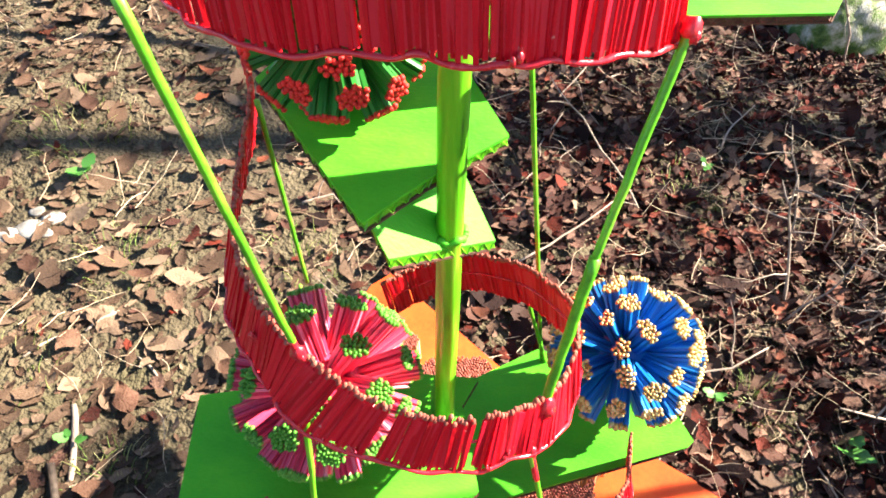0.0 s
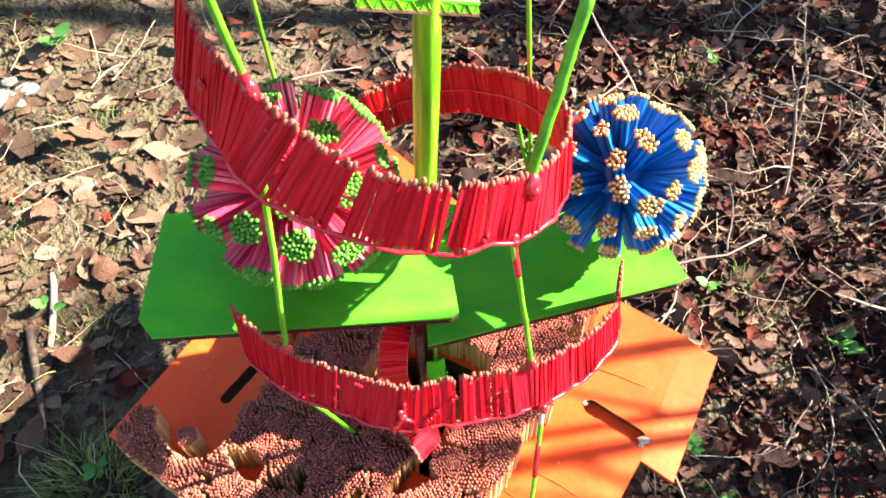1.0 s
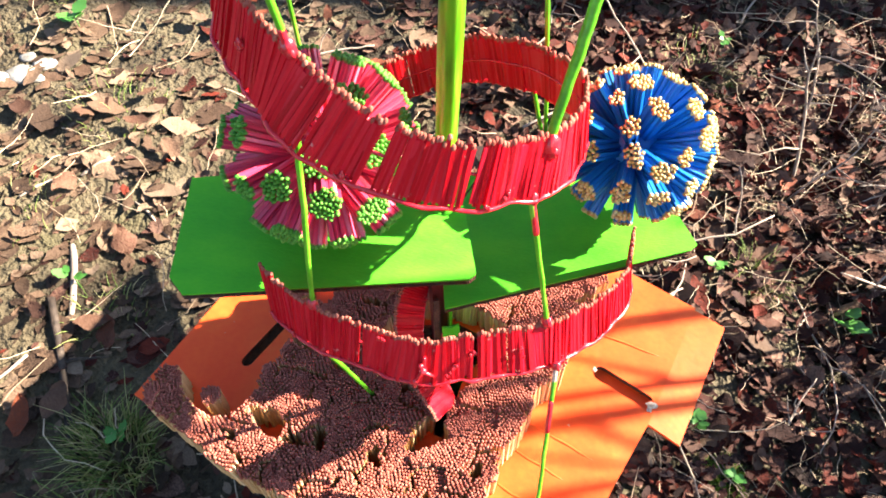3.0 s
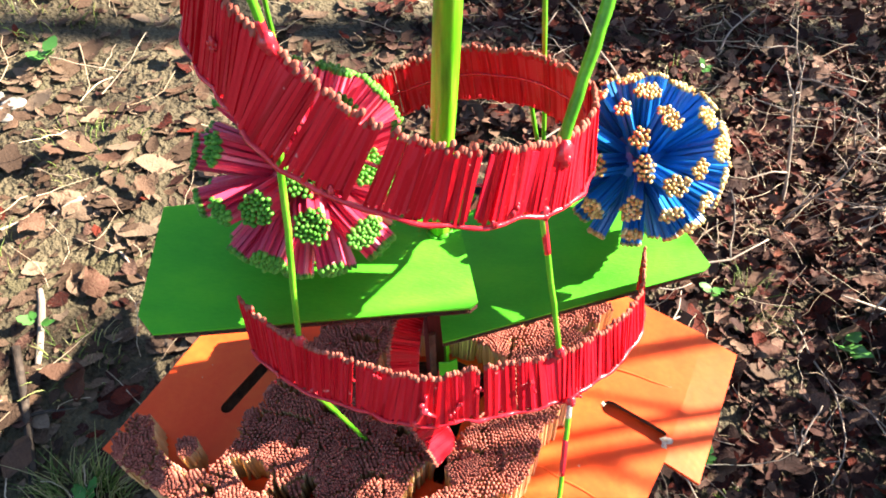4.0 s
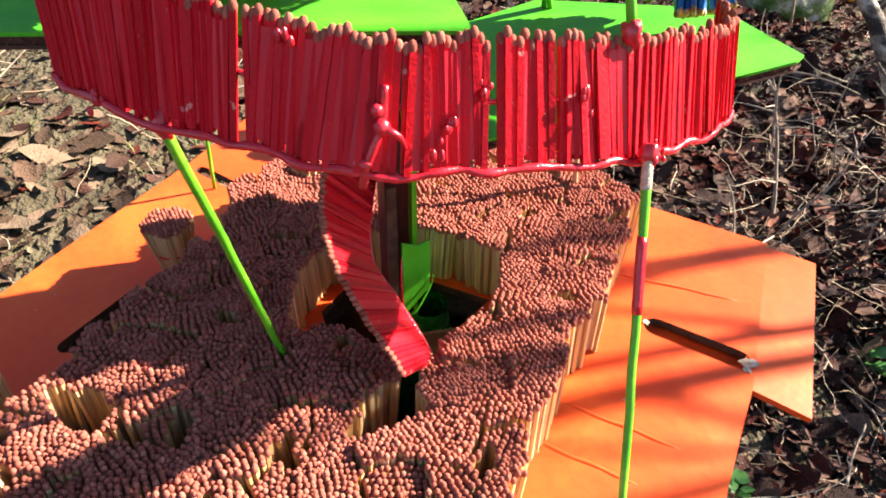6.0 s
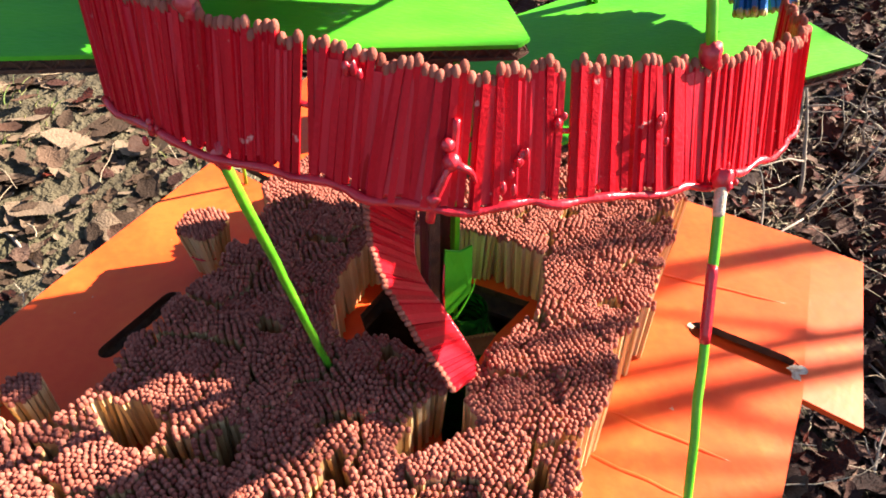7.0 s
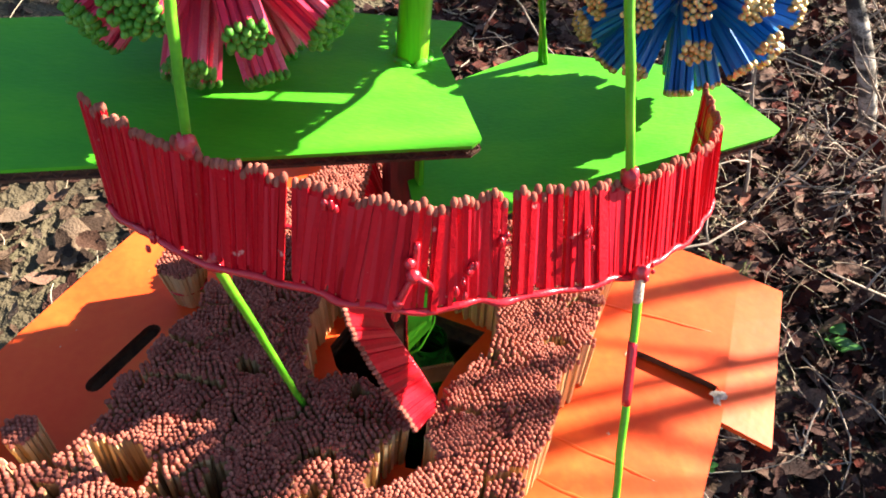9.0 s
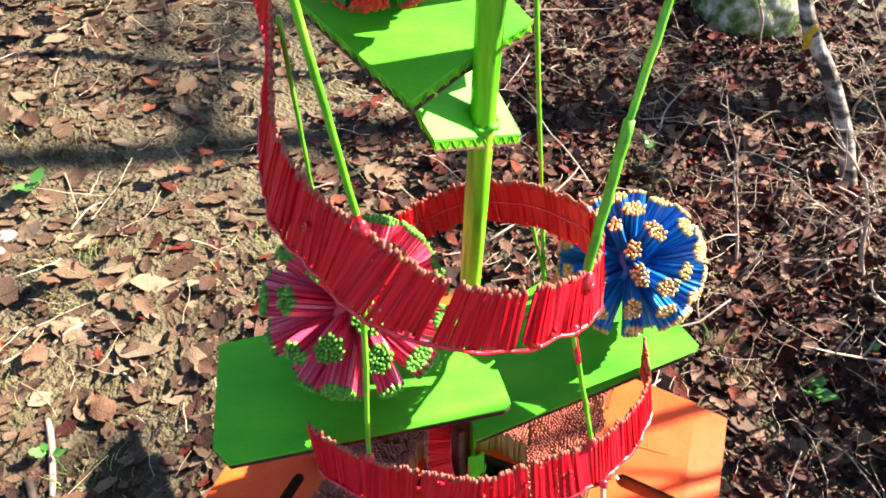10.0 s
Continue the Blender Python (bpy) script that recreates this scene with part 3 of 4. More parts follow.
CLEARING = [(-0.005, 0.004), (0.004, 0.030), (0.03, 0.042), (0.064, 0.045), (0.093, 0.036), (0.118, 0.020), (0.117, -0.007), (0.110, -0.026), (0.096, -0.043), (0.082, -0.059), (0.071, -0.072), (0.069, -0.090), (0.074, -0.107), (0.060, -0.118), (0.044, -0.124), (0.036, -0.118), (0.042, -0.098), (0.057, -0.085), (0.055, -0.070), (0.044, -0.063), (0.027, -0.046), (0.014, -0.046), (0.002, -0.052), (-0.006, -0.045), (-0.008, -0.02)]
BARE_SPOT = [(-0.122, -0.097), (-0.099, -0.092), (-0.078, -0.107), (-0.083, -0.124), (-0.102, -0.118)]
CHINKS = [(-0.067, -0.124, 0.0069), (-0.044, -0.118, 0.0073), (-0.040, -0.044, 0.0066), (0.008, -0.128, 0.0064), (0.154, -0.024, 0.0050), (0.102, -0.133, 0.0051), (0.081, 0.104, 0.0073), (0.028, -0.062, 0.0047), (-0.020, -0.156, 0.0044), (-0.130, -0.124, 0.0047), (0.060, -0.166, 0.0044), (-0.020, 0.034, 0.0066), (0.140, 0.064, 0.0055), (0.120, 0.134, 0.0053), (-0.062, -0.076, 0.0051)]
LONERS = [(-0.106, 0.052, 0.0165, -0.001), (-0.074, 0.016, 0.0095, -0.003), (-0.040, 0.256, 0.018, 0.002), (-0.012, 0.232, 0.014, 0.0), (-0.160, -0.086, 0.0105, -0.002)]


def slit(x, y, r, seed):
    """Whether a spot lies in a crooked gap between bunches."""
    a = seed * 7.3
    u, w = (x * math.cos(a) + y * math.sin(a)) / 1.7, (y * math.cos(a) - x * math.sin(a)) * 1.25
    return u * u + w * w < r * r * (1 + 1.3 * noise.noise((x * 190, y * 190, seed)))


def build_carpet():
    rnd = random.Random(11)
    one = [match_mesh([STICKO, HEADO], match_form(0.043 * k, 0.00112, r)) for k, r in ((1.0, 0.00160), (0.99, 0.00152), (1.006, 0.00167))]
    pitch = 0.00305
    # bunches of uneven size stand shoulder to shoulder
    seeds = []
    for _ in range(9000):
        p = (rnd.uniform(-0.24, 0.24), rnd.uniform(-0.24, 0.23))
        if inside(p, CARPET) and not inside(p, CLEARING) and all((p[0] - s[0]) ** 2 + (p[1] - s[1]) ** 2 > 0.0175 ** 2 for s in seeds):
            seeds.append(p)
    arr = np.array(seeds)
    size = np.array([rnd.gauss(0, 0.0022) for _ in seeds])
    own = [[] for _ in seeds]
    # the heads are packed close, in rows that wander
    for b in range(-95, 95):
        for a in range(-90, 90):
            u, w = (a + 0.5 * (b % 2)) * pitch, b * pitch * 0.87
            x = u + 0.0075 * noise.noise((u * 34, w * 34, 1.0)) + 0.0016 * noise.noise((u * 120, w * 120, 2.0)) + rnd.gauss(0, 0.00026)
            y = w + 0.0075 * noise.noise((u * 34, w * 34, 9.0)) + 0.0016 * noise.noise((u * 120, w * 120, 7.0)) + rnd.gauss(0, 0.00026)
            wob = 0.0024 * noise.noise((x * 160, y * 160, 3.0)) + 0.0055 * noise.noise((x * 62, y * 62, 5.0))
            if not inside((x + wob, y - wob), CARPET) or inside((x + 0.6 * wob, y + 0.6 * wob), CLEARING) or inside((x, y + wob), BARE_SPOT):
                continue
            if any(slit(x - p, y - q, r, 97 * p + 31 * q) for p, q, r in CHINKS) or rnd.random() < 0.006:
                continue
            own[(np.hypot(arr[:, 0] - x, arr[:, 1] - y) - size).argmin()].append((x, y))
    bunches = [(x, y, 0, rnd.gauss(0, 0.0017), own[k]) for k, (x, y) in enumerate(seeds)]
    for x, y, r, dz in LONERS:
        n = int(r / pitch) + 2
        spots = [((a + 0.5 * (b % 2)) * pitch + rnd.gauss(0, 0.0002), b * pitch * 0.87 + rnd.gauss(0, 0.0002)) for a in range(-n, n + 1) for b in range(-n, n + 1)]
        bunches.append((x, y, r, dz, [(x + p, y + q) for p, q in spots if p * p + q * q < r * r * (0.85 + 0.3 * rnd.random())]))
    for sx, sy, rad, dz, spots in bunches:
        spin, tx, ty = rnd.uniform(0, 6.28), rnd.gauss(0, 0.03), rnd.gauss(0, 0.03)
        bow = rnd.uniform(-2.0, 7.0)
        feet, turns, scales = [], [], []
        tied = rad == 0.0165
        pinch = 0.62 if tied else rnd.uniform(0.82, 0.95)
        for x, y in spots:
            # tied near its foot, so the matches spread towards their heads
            foot = np.array([sx + (x - sx) * pinch, sy + (y - sy) * pinch, Z0 + 0.0006])
            far = (x - sx) ** 2 + (y - sy) ** 2
            top = np.array([x + tx * 0.043, y + ty * 0.043, Z0 + 0.043 + dz - bow * far + rnd.gauss(0, 0.0004)])
            d = top - foot
            feet.append(foot)
            turns.append(frame_to(d, spin + rnd.gauss(0, 0.3)))
            scales.append(np.linalg.norm(d) / 0.043)
        if len(feet) < 5:
            continue
        b = thing("match_bunch", "standing bunch of wooden matches with brown heads" + (" tied with red thread" if tied else ""), "matches", (sx, sy, Z0), "bunches of matches on the board")
        if sy < -0.098 and abs(sx) < 0.2:
            for k in range(len(feet)):
                put_match(one[k % 3], b, feet[k], turns[k], scales[k])
        else:
            part("matches", many_matches("matches", feet, turns, [STICK, HEAD], match_form(0.043, 0.00112, 0.00160), scales), b, kind="stuff")
        if tied:
            ring = [(sx + 0.0134 * math.cos(a), sy + 0.0134 * math.sin(a), Z0 + 0.017) for a in np.linspace(0, 6.28, 20)]
            v, f = tube(ring, 0.0008, 5)
            part("thread", mesh_of("thread", v, f, [RED_RIM], None, True), b, "red thread")


build_carpet()


# ---- spiral ribbons of red matches ----
def build_ribbon(label, top, lean, count, length=0.046, rim=True, knots=(), heads=True, gaps=(), seed=3, upright=0.5, stretch=None, fan=0.0):
    """Matches glued side by side, heads along the top line, a painted cord along their feet. lean: how far the feet stand outwards."""
    rnd = random.Random(seed)
    line = smooth_path(top, count)
    axis = np.array([0.065, 0.020])
    t = thing("match_ribbon", label, "matches", tuple(line[count // 2]), "ribbons of red matches round the pole")
    me = [match_mesh([REDO, HEADO if heads else REDO], match_form(length * k, w, r)) for k, w, r in ((1.0, 0.00114, 0.00160), (1.012, 0.00104, 0.0015), (0.985, 0.0012, 0.00168), (1.03, 0.00110, 0.00155), (0.97, 0.0010, 0.00146))]
    tan = np.gradient(line, axis=0)
    feet = []
    slope_drift = 0.0
    for i, p in enumerate(line):
        d = tan[i] / np.linalg.norm(tan[i])
        out = np.array([*(p[:2] - axis), 0])
        out /= np.linalg.norm(out)
        down = np.array([0, 0, -1.0])
        down = down - upright * d * np.dot(d, down)
        slope_drift = 0.92 * slope_drift + rnd.gauss(0, 0.012)
        down = down + out * (float(np.interp(i / (count - 1), np.linspace(0, 1, len(lean)), lean)) + rnd.gauss(0, 0.012)) + d * (slope_drift + rnd.gauss(0, 0.018) + fan * max(0.0, 1 - i / (0.16 * count)))
        down /= np.linalg.norm(down)
        head = p + np.array([0, 0, rnd.gauss(0, 0.0010)]) + out * rnd.gauss(0, 0.0005)
        k = 1.0 if stretch is None else float(np.interp(i / (count - 1), np.linspace(0, 1, len(stretch)), stretch))
        foot = head + down * length * k
        feet.append(foot)
        if any(abs(i / count - g) < 0.0035 for g in gaps):
            continue
        put_match(me[rnd.randrange(5)], t, foot, frame_to(-down, math.atan2(out[1], out[0]) + rnd.gauss(0, 0.15)), k)
    feet = np.array(feet)
    # the glue and paint that run between the matches on the inner side
    strips, cells = [], []
    for i in range(count):
        q = feet[i]
        out = np.array([*(line[i][:2] - axis), 0])
        out /= np.linalg.norm(out)
        lo_k, hi_k = 0.06 + 0.05 * noise.noise((i * 0.3, seed, 1)), 0.90 + 0.06 * noise.noise((i * 0.25, seed, 4))
        for kk in (lo_k, hi_k):
            p = q * (1 - kk) + line[i] * kk
            strips += [p + out * 0.0008, p - out * 0.0010]
    run = []
    for i in range(count):
        hole = i == count - 1 or any(abs((i + 0.5) / count - g) < 0.0045 for g in gaps) or noise.noise((i * 0.9, seed * 3.1, 7)) > 0.42
        if not hole:
            run.append(i)
        elif run:
            cells = []
            for a4 in range(0, 4 * len(run), 4):
                b4 = a4 + 4
                cells += [(a4, a4 + 2, b4 + 2, b4), (a4 + 1, b4 + 1, b4 + 3, a4 + 3), (a4 + 2, a4 + 3, b4 + 3, b4 + 2), (a4, b4, b4 + 1, a4 + 1)]
            part("glue_layer", mesh_of("glue_layer", strips[4 * run[0]:4 * (run[-1] + 2)], cells, [RED]), t, "dried red paint and glue between the matches")
            run = []
    if rim:
        cord = feet + np.array([0, 0, -0.0004]) + np.array([[*(q[:2] - axis) / np.linalg.norm(q[:2] - axis) * 0.0013, 0] for q in feet])
        cord = smooth_path(cord[::4], 160)
        v, f = tube(cord, [0.0014 + 0.0002 * math.sin(k * 0.9) + rnd.uniform(0, 0.0003) for k in range(160)], 7)
        part("rim_cord", mesh_of("rim_cord", v, f, [RED_RIM], None, True), t, "glossy red cord glued along the lower edge")
        inner = 0.5 * (feet + line) + np.array([[*(q[:2] - axis) / np.linalg.norm(q[:2] - axis) * -0.0014, 0] for q in feet])
        v, f = tube(smooth_path(inner[::6], 90), 0.0010, 6)
        part("inner_cord", mesh_of("inner_cord", v, f, [RED_RIM], None, True), t)
    for k, (at, h) in enumerate(knots):
        i = int(at * (count - 1))
        q = line[i] * h + feet[i] * (1 - h)
        out = np.array([*(q[:2] - axis), 0])
        out /= np.linalg.norm(out)
        v, f, _ = merge(*[blob(q + out * 0.002 + np.array([rnd.gauss(0, 0.0014), rnd.gauss(0, 0.0014), rnd.gauss(0, 0.0022)]), rnd.uniform(0.0009, 0.0017), 50 + j + k * 9, 8, 5, (1, 1, rnd.uniform(1.2, 2.4))) for j in range(4)])
        part("glue_blob", mesh_of("glue_blob", v, f, [GLUE], None, True), t, "shiny blob of red glue")
    return t


LOW = [(-0.064, -0.074, 0.547), (-0.045, -0.089, 0.5465), (-0.018, -0.104, 0.5455), (0.023, -0.114, 0.540), (0.059, -0.117, 0.533), (0.086, -0.109, 0.531), (0.112, -0.101, 0.528), (0.145, -0.088, 0.523), (0.170, -0.070, 0.518), (0.190, -0.050, 0.513), (0.206, -0.027, 0.508), (0.213, -0.002, 0.505), (0.217, 0.023, 0.503)]
MID = [(-0.074, 0.125, 0.835), (-0.064, 0.090, 0.797), (-0.060, 0.040, 0.777), (-0.052, -0.013, 0.762), (-0.032, -0.050, 0.750), (-0.001, -0.077, 0.736), (0.036, -0.085, 0.706), (0.069, -0.084, 0.690), (0.100, -0.075, 0.681), (0.133, -0.053, 0.671), (0.150, -0.018, 0.659), (0.157, 0.012, 0.650), (0.155, 0.050, 0.637), (0.134, 0.088, 0.626), (0.106, 0.112, 0.618), (0.070, 0.125, 0.610), (0.030, 0.116, 0.602), (0.0, 0.100, 0.597)]
UP = [(-0.080, 0.060, 0.940), (-0.060, 0.015, 0.936), (-0.015, -0.025, 0.933), (0.035, -0.036, 0.934), (0.074, -0.042, 0.935), (0.113, -0.039, 0.932), (0.155, -0.018, 0.925), (0.176, 0.012, 0.915), (0.181, 0.036, 0.907), (0.180, 0.052, 0.904)]
low_ribbon = build_ribbon("curved ribbon of red painted matches with brown heads, lowest turn", LOW, [0.18, 0.20, 0.22, 0.28, 0.30, 0.25, 0.2, 0.1], 164, 0.0435, knots=((0.30, 0.85), (0.42, 0.18), (0.43, 0.32), (0.47, 0.62), (0.66, 0.02), (0.10, 0.03), (0.56, 0.5)), gaps=(0.47, 0.53, 0.25), seed=3, fan=0.34)
build_ribbon("rising spiral ribbon of red painted matches round the pole", MID, [0.15, 0.30, 0.32, 0.24, 0.14, 0.15, 0.10, 0.05, 0.0, 0.0], 322, 0.046, knots=((0.52, 0.02), (0.53, 0.1), (0.30, 0.5), (0.42, 0.1)), gaps=(0.43, 0.50, 0.62, 0.7), seed=4, upright=0.8, stretch=[1.0, 1.06, 1.1, 1.1, 1.06, 1.0, 0.95, 0.95, 1.0, 1.0, 1.0, 1.0])
build_ribbon("upper ribbon of red painted matches round the pole", UP, [0.05, 0.05, 0.05], 138, 0.046, knots=((0.63, 0.02), (0.42, 0.03)), gaps=(0.25, 0.27, 0.46), seed=6)
# the thick forked drip of dried paint on the lowest turn
v, f, _ = merge(tube(smooth_path([(0.0616, -0.1232, 0.520), (0.0606, -0.1256, 0.508), (0.0582, -0.1274, 0.502), (0.0550, -0.1286, 0.494), (0.0535, -0.1288, 0.486)], 16), np.linspace(0.0013, 0.0017, 16), 8),
                tube(smooth_path([(0.0603, -0.1262, 0.507), (0.0630, -0.1285, 0.5068), (0.0662, -0.1282, 0.5045), (0.0678, -0.1268, 0.500)], 12), np.linspace(0.0017, 0.0007, 12), 8),
                blob((0.0602, -0.1270, 0.5075), 0.0030, 5, 10, 7), blob((0.0546, -0.1286, 0.4945), 0.0026, 6, 10, 7), blob((0.0590, -0.1262, 0.513), 0.0022, 7, 10, 7))
part("paint_drip", mesh_of("paint_drip", v, f, [RED_RIM], None, True), low_ribbon, "thick glossy drip of red paint")


# ---- balls of painted matches ----
def build_ball(name, label, centre, radius, bunches, per, paint, heads, paint_one, heads_one, flat, seed, first):
    """Bunches of matches fixed to a core, heads outwards. first: the ways in which the plainest bunches point."""
    rnd = random.Random(seed)
    t = thing(name, label, "match ball", tuple(centre), "balls of painted matches")
    v, f = blob(centre, radius * 0.42, seed, 14, 9)
    part("core", mesh_of("core", v, f, [paint], None, True), t)
    form = match_form(0.043, 0.00118, 0.00172)
    one = match_mesh([paint_one, heads_one], form)
    golden = math.pi * (3 - math.sqrt(5))
    inner = 0.40 * radius
    ways = [np.array(w) / np.linalg.norm(w) for w in first]
    apart = math.sqrt(4 * math.pi / bunches) * 0.80
    for b in range(bunches * 4):
        z = 1 - 2 * (b + 0.5) / (bunches * 4)
        ph = golden * b + rnd.gauss(0, 0.05)
        s = math.sqrt(1 - z * z)
        d = np.array([s * math.cos(ph), s * math.sin(ph), z])
        if all(np.linalg.norm(d - w) > apart for w in ways):
            ways.append(d)
    eye = np.array([0.12, -0.78, 0.55])
    budget = 300
    order = sorted(ways, key=lambda w: -np.dot(w, eye))
    for d in order:
        R = frame_to(d, rnd.uniform(0, 6.28))
        n = max(8, int(per * rnd.uniform(0.6, 1.35)))
        stretchx = flat ** rnd.uniform(-1, 1)
        feet, turns, sc = [], [], []
        reach = radius * rnd.uniform(0.96, 1.0)
        for m in range(n):
            q = math.sqrt((m + 0.5) / n)
            a = golden * m + rnd.gauss(0, 0.06)
            spreadr = 0.00168 * math.sqrt(n) * q * 1.06
            o = R @ np.array([spreadr * math.cos(a) * stretchx, spreadr * math.sin(a) / stretchx, 0])
            tip = np.array(centre) + d * (reach * rnd.uniform(0.982, 1.0)) + o
            foot = np.array(centre) + d * inner + o * 0.80
            w = tip - foot
            feet.append(foot)
            turns.append(frame_to(w, rnd.uniform(0, 6.28)))
            sc.append(np.linalg.norm(w) / 0.043)
        if budget > 0:
            v, f = blob(np.array(centre) + d * inner, 0.0045, 3, 8, 5)
            root = part("bunch", mesh_of("bunch", v, f, [paint], None, True), t)
            for k in range(n):
                ob = new("match", one)
                ob.parent = root
                m4 = Matrix(turns[k].tolist()).to_4x4()
                m4.translation = Vector(feet[k])
                ob.matrix_basis = m4 @ Matrix.Diagonal((1, 1, sc[k], 1))
            budget -= n
        else:
            part("bunch", many_matches("bunch", feet, turns, [paint, heads], form, sc), t, kind="stuff")
    return t


# ---- skewers ----
def build_skewer(label, a, b, r, mat, name="bamboo_skewer", taper=0.9, bands=(), beads=()):
    t = thing(name, label, "skewer", tuple(b), "skewers that hold the ribbons")
    p = np.array([np.array(a) + (np.array(b) - np.array(a)) * k for k in np.linspace(0, 1, 14)])
    p += np.array([[0.0006 * noise.noise((k * 0.7, a[0] * 50, 0)), 0.0006 * noise.noise((k * 0.7, a[1] * 50, 5)), 0] for k in range(14)])
    rad = [r * (1 - (1 - taper) * k / 13) * (1 + 0.08 * noise.noise((k * 1.3, a[0] * 90, 9))) for k in range(14)]
    v, f = tube(p, rad, 8)
    part("shaft", mesh_of("shaft", v, f, [mat], None, True), t)
    at = lambda k: np.array(a) + (np.array(b) - np.array(a)) * k
    for lo, hi, paint, words in bands:
        v, f = tube([at(k) for k in np.linspace(lo, hi, 9)], [r * (1.04 if i in (0, 8) else 1.13) * (1 - (1 - taper) * hi) for i in range(9)], 8)
        part("painted_band", mesh_of("painted_band", v, f, [paint], None, True), t, words)
    for j, (k, paint) in enumerate(beads):
        v, f, _ = merge(blob(at(k), r * 1.9, 11 + j, 9, 6, (1.1, 1.0, 1.3), 0.5), blob(at(k) + np.array([r * 0.8, -r * 0.5, -r * 1.2]), r * 1.2, 31 + j, 8, 5, (1, 1, 1.2), 0.5))
        part("glue_bead", mesh_of("glue_bead", v, f, [paint], None, True), t, "lumpy dried glue")
    return t


PINK_WAYS = [(0.28, -0.93, 0.24), (-0.17, -0.91, 0.38), (0.9, -0.4, 0.18), (0.67, -0.75, -0.02), (-0.16, -0.97, -0.21), (0.34, -0.86, -0.39), (0.73, -0.5, -0.47), (-0.52, -0.82, 0.25), (0.21, -0.75, 0.63), (0.69, -0.49, 0.53), (0.3, 0.41, 0.86), (0.64, 0.43, 0.64), (0.45, -0.14, 0.88)]
BLUE_WAYS = [(-0.15, -0.8, 0.58), (-0.62, -0.64, 0.46), (-0.61, -0.8, -0.04), (-0.22, -0.97, 0.13), (0.2, -0.88, 0.44), (0.44, -0.72, 0.53), (0.21, -0.97, 0.09), (0.61, -0.78, 0.12), (-0.47, -0.64, -0.6), (-0.14, -0.95, -0.26), (-0.01, -0.55, -0.83), (0.41, -0.73, -0.55), (0.67, -0.59, -0.46), (-0.1, 0.02, 0.99), (0.32, 0.22, 0.92), (0.1, -0.36, 0.93), (0.53, -0.21, 0.82)]
build_ball("pink_match_ball", "ball of pink painted matches with green heads on a green shelf", (-0.026, -0.002, 0.594), 0.074, 48, 37, PINK, GREEN_HEAD, PINKO, GREEN_HEADO, 1.12, 21, PINK_WAYS)
build_ball("blue_match_ball", "ball of blue painted matches with gold heads on a green shelf", (0.211, 0.077, 0.544), 0.068, 72, 22, BLUE, GOLD, BLUEO, GOLDO, 1.25, 22, BLUE_WAYS)
build_ball("green_match_ball", "ball of dark green matches with red heads on a leaf-shaped shelf", (0.012, 0.045, 0.862), 0.056, 46, 24, DKGREEN, RED_HEAD, DKGREEN, RED_HEAD, 1.35, 23, [(0.29, -0.89, -0.34), (-0.24, -0.94, -0.26), (0.65, -0.64, -0.4), (0.21, -0.98, 0.01)])

RED_BAND = "smear of red paint on the skewer"
build_skewer("bright green painted bamboo skewer slanting between ribbons", (-0.020, -0.090, 0.94), (-0.002, -0.079, 0.735), 0.0022, SKEWER, bands=((0.93, 1.0, RED_RIM, RED_BAND),), beads=((0.985, GLUE),))
build_skewer("thin green skewer between two ribbons of red matches", (-0.006, -0.085, 0.690), (-0.018, -0.104, 0.545), 0.0020, SKEWER, beads=((0.99, GLUE),))
build_skewer("green skewer slanting down into the bunches of matches", (-0.016, -0.113, 0.502), (-0.003, -0.068, 0.334), 0.0021, SKEWER, beads=((0.01, GLUE),))
build_skewer("thick green painted bamboo stick slanting to the upper ribbon", (0.182, 0.005, 0.880), (0.150, -0.029, 0.758), 0.0025, SKEWER, beads=((0.02, GLUE),))
build_skewer("thick green painted bamboo stick standing on the ribbon", (0.1515, -0.0275, 0.764), (0.131, -0.055, 0.660), 0.0034, SKEWER, beads=((0.98, GLUE),))
build_skewer("thin skewer painted red at its top between ribbons", (0.125, -0.068, 0.630), (0.145, -0.089, 0.524), 0.0020, SKEWER, bands=((0.0, 0.26, RED_RIM, RED_BAND),), beads=((0.0, GLUE), (0.99, GLUE)))
build_skewer("long green skewer with a red smear reaching the board", (0.156, -0.101, 0.484), (0.153, -0.206, 0.294), 0.0019, SKEWER, bands=((0.0, 0.06, PAPER, "bare pale wood under chipped paint"), (0.14, 0.28, RED_RIM, RED_BAND)), beads=((0.0, GLUE),))
build_skewer("thin green skewer behind the pink ball", (-0.058, 0.078, 0.79), (-0.065, 0.098, 0.595), 0.0019, SKEWER)
build_skewer("thin green skewer standing on the board", (-0.085, 0.125, 0.56), (-0.108, 0.152, 0.300), 0.0017, SKEWER)
build_skewer("green skewer standing on the panel behind the ribbon", (0.108, 0.122, 0.90), (0.146, 0.124, 0.462), 0.0021, SKEWER)
build_skewer("green skewer stub beside another skewer", (0.118, 0.118, 0.60), (0.150, 0.122, 0.462), 0.0020, SKEWER)
build_skewer("bare brown wooden skewer under the green panel", (0.170, 0.10, 0.46), (0.178, 0.098, 0.340), 0.0022, BARE)


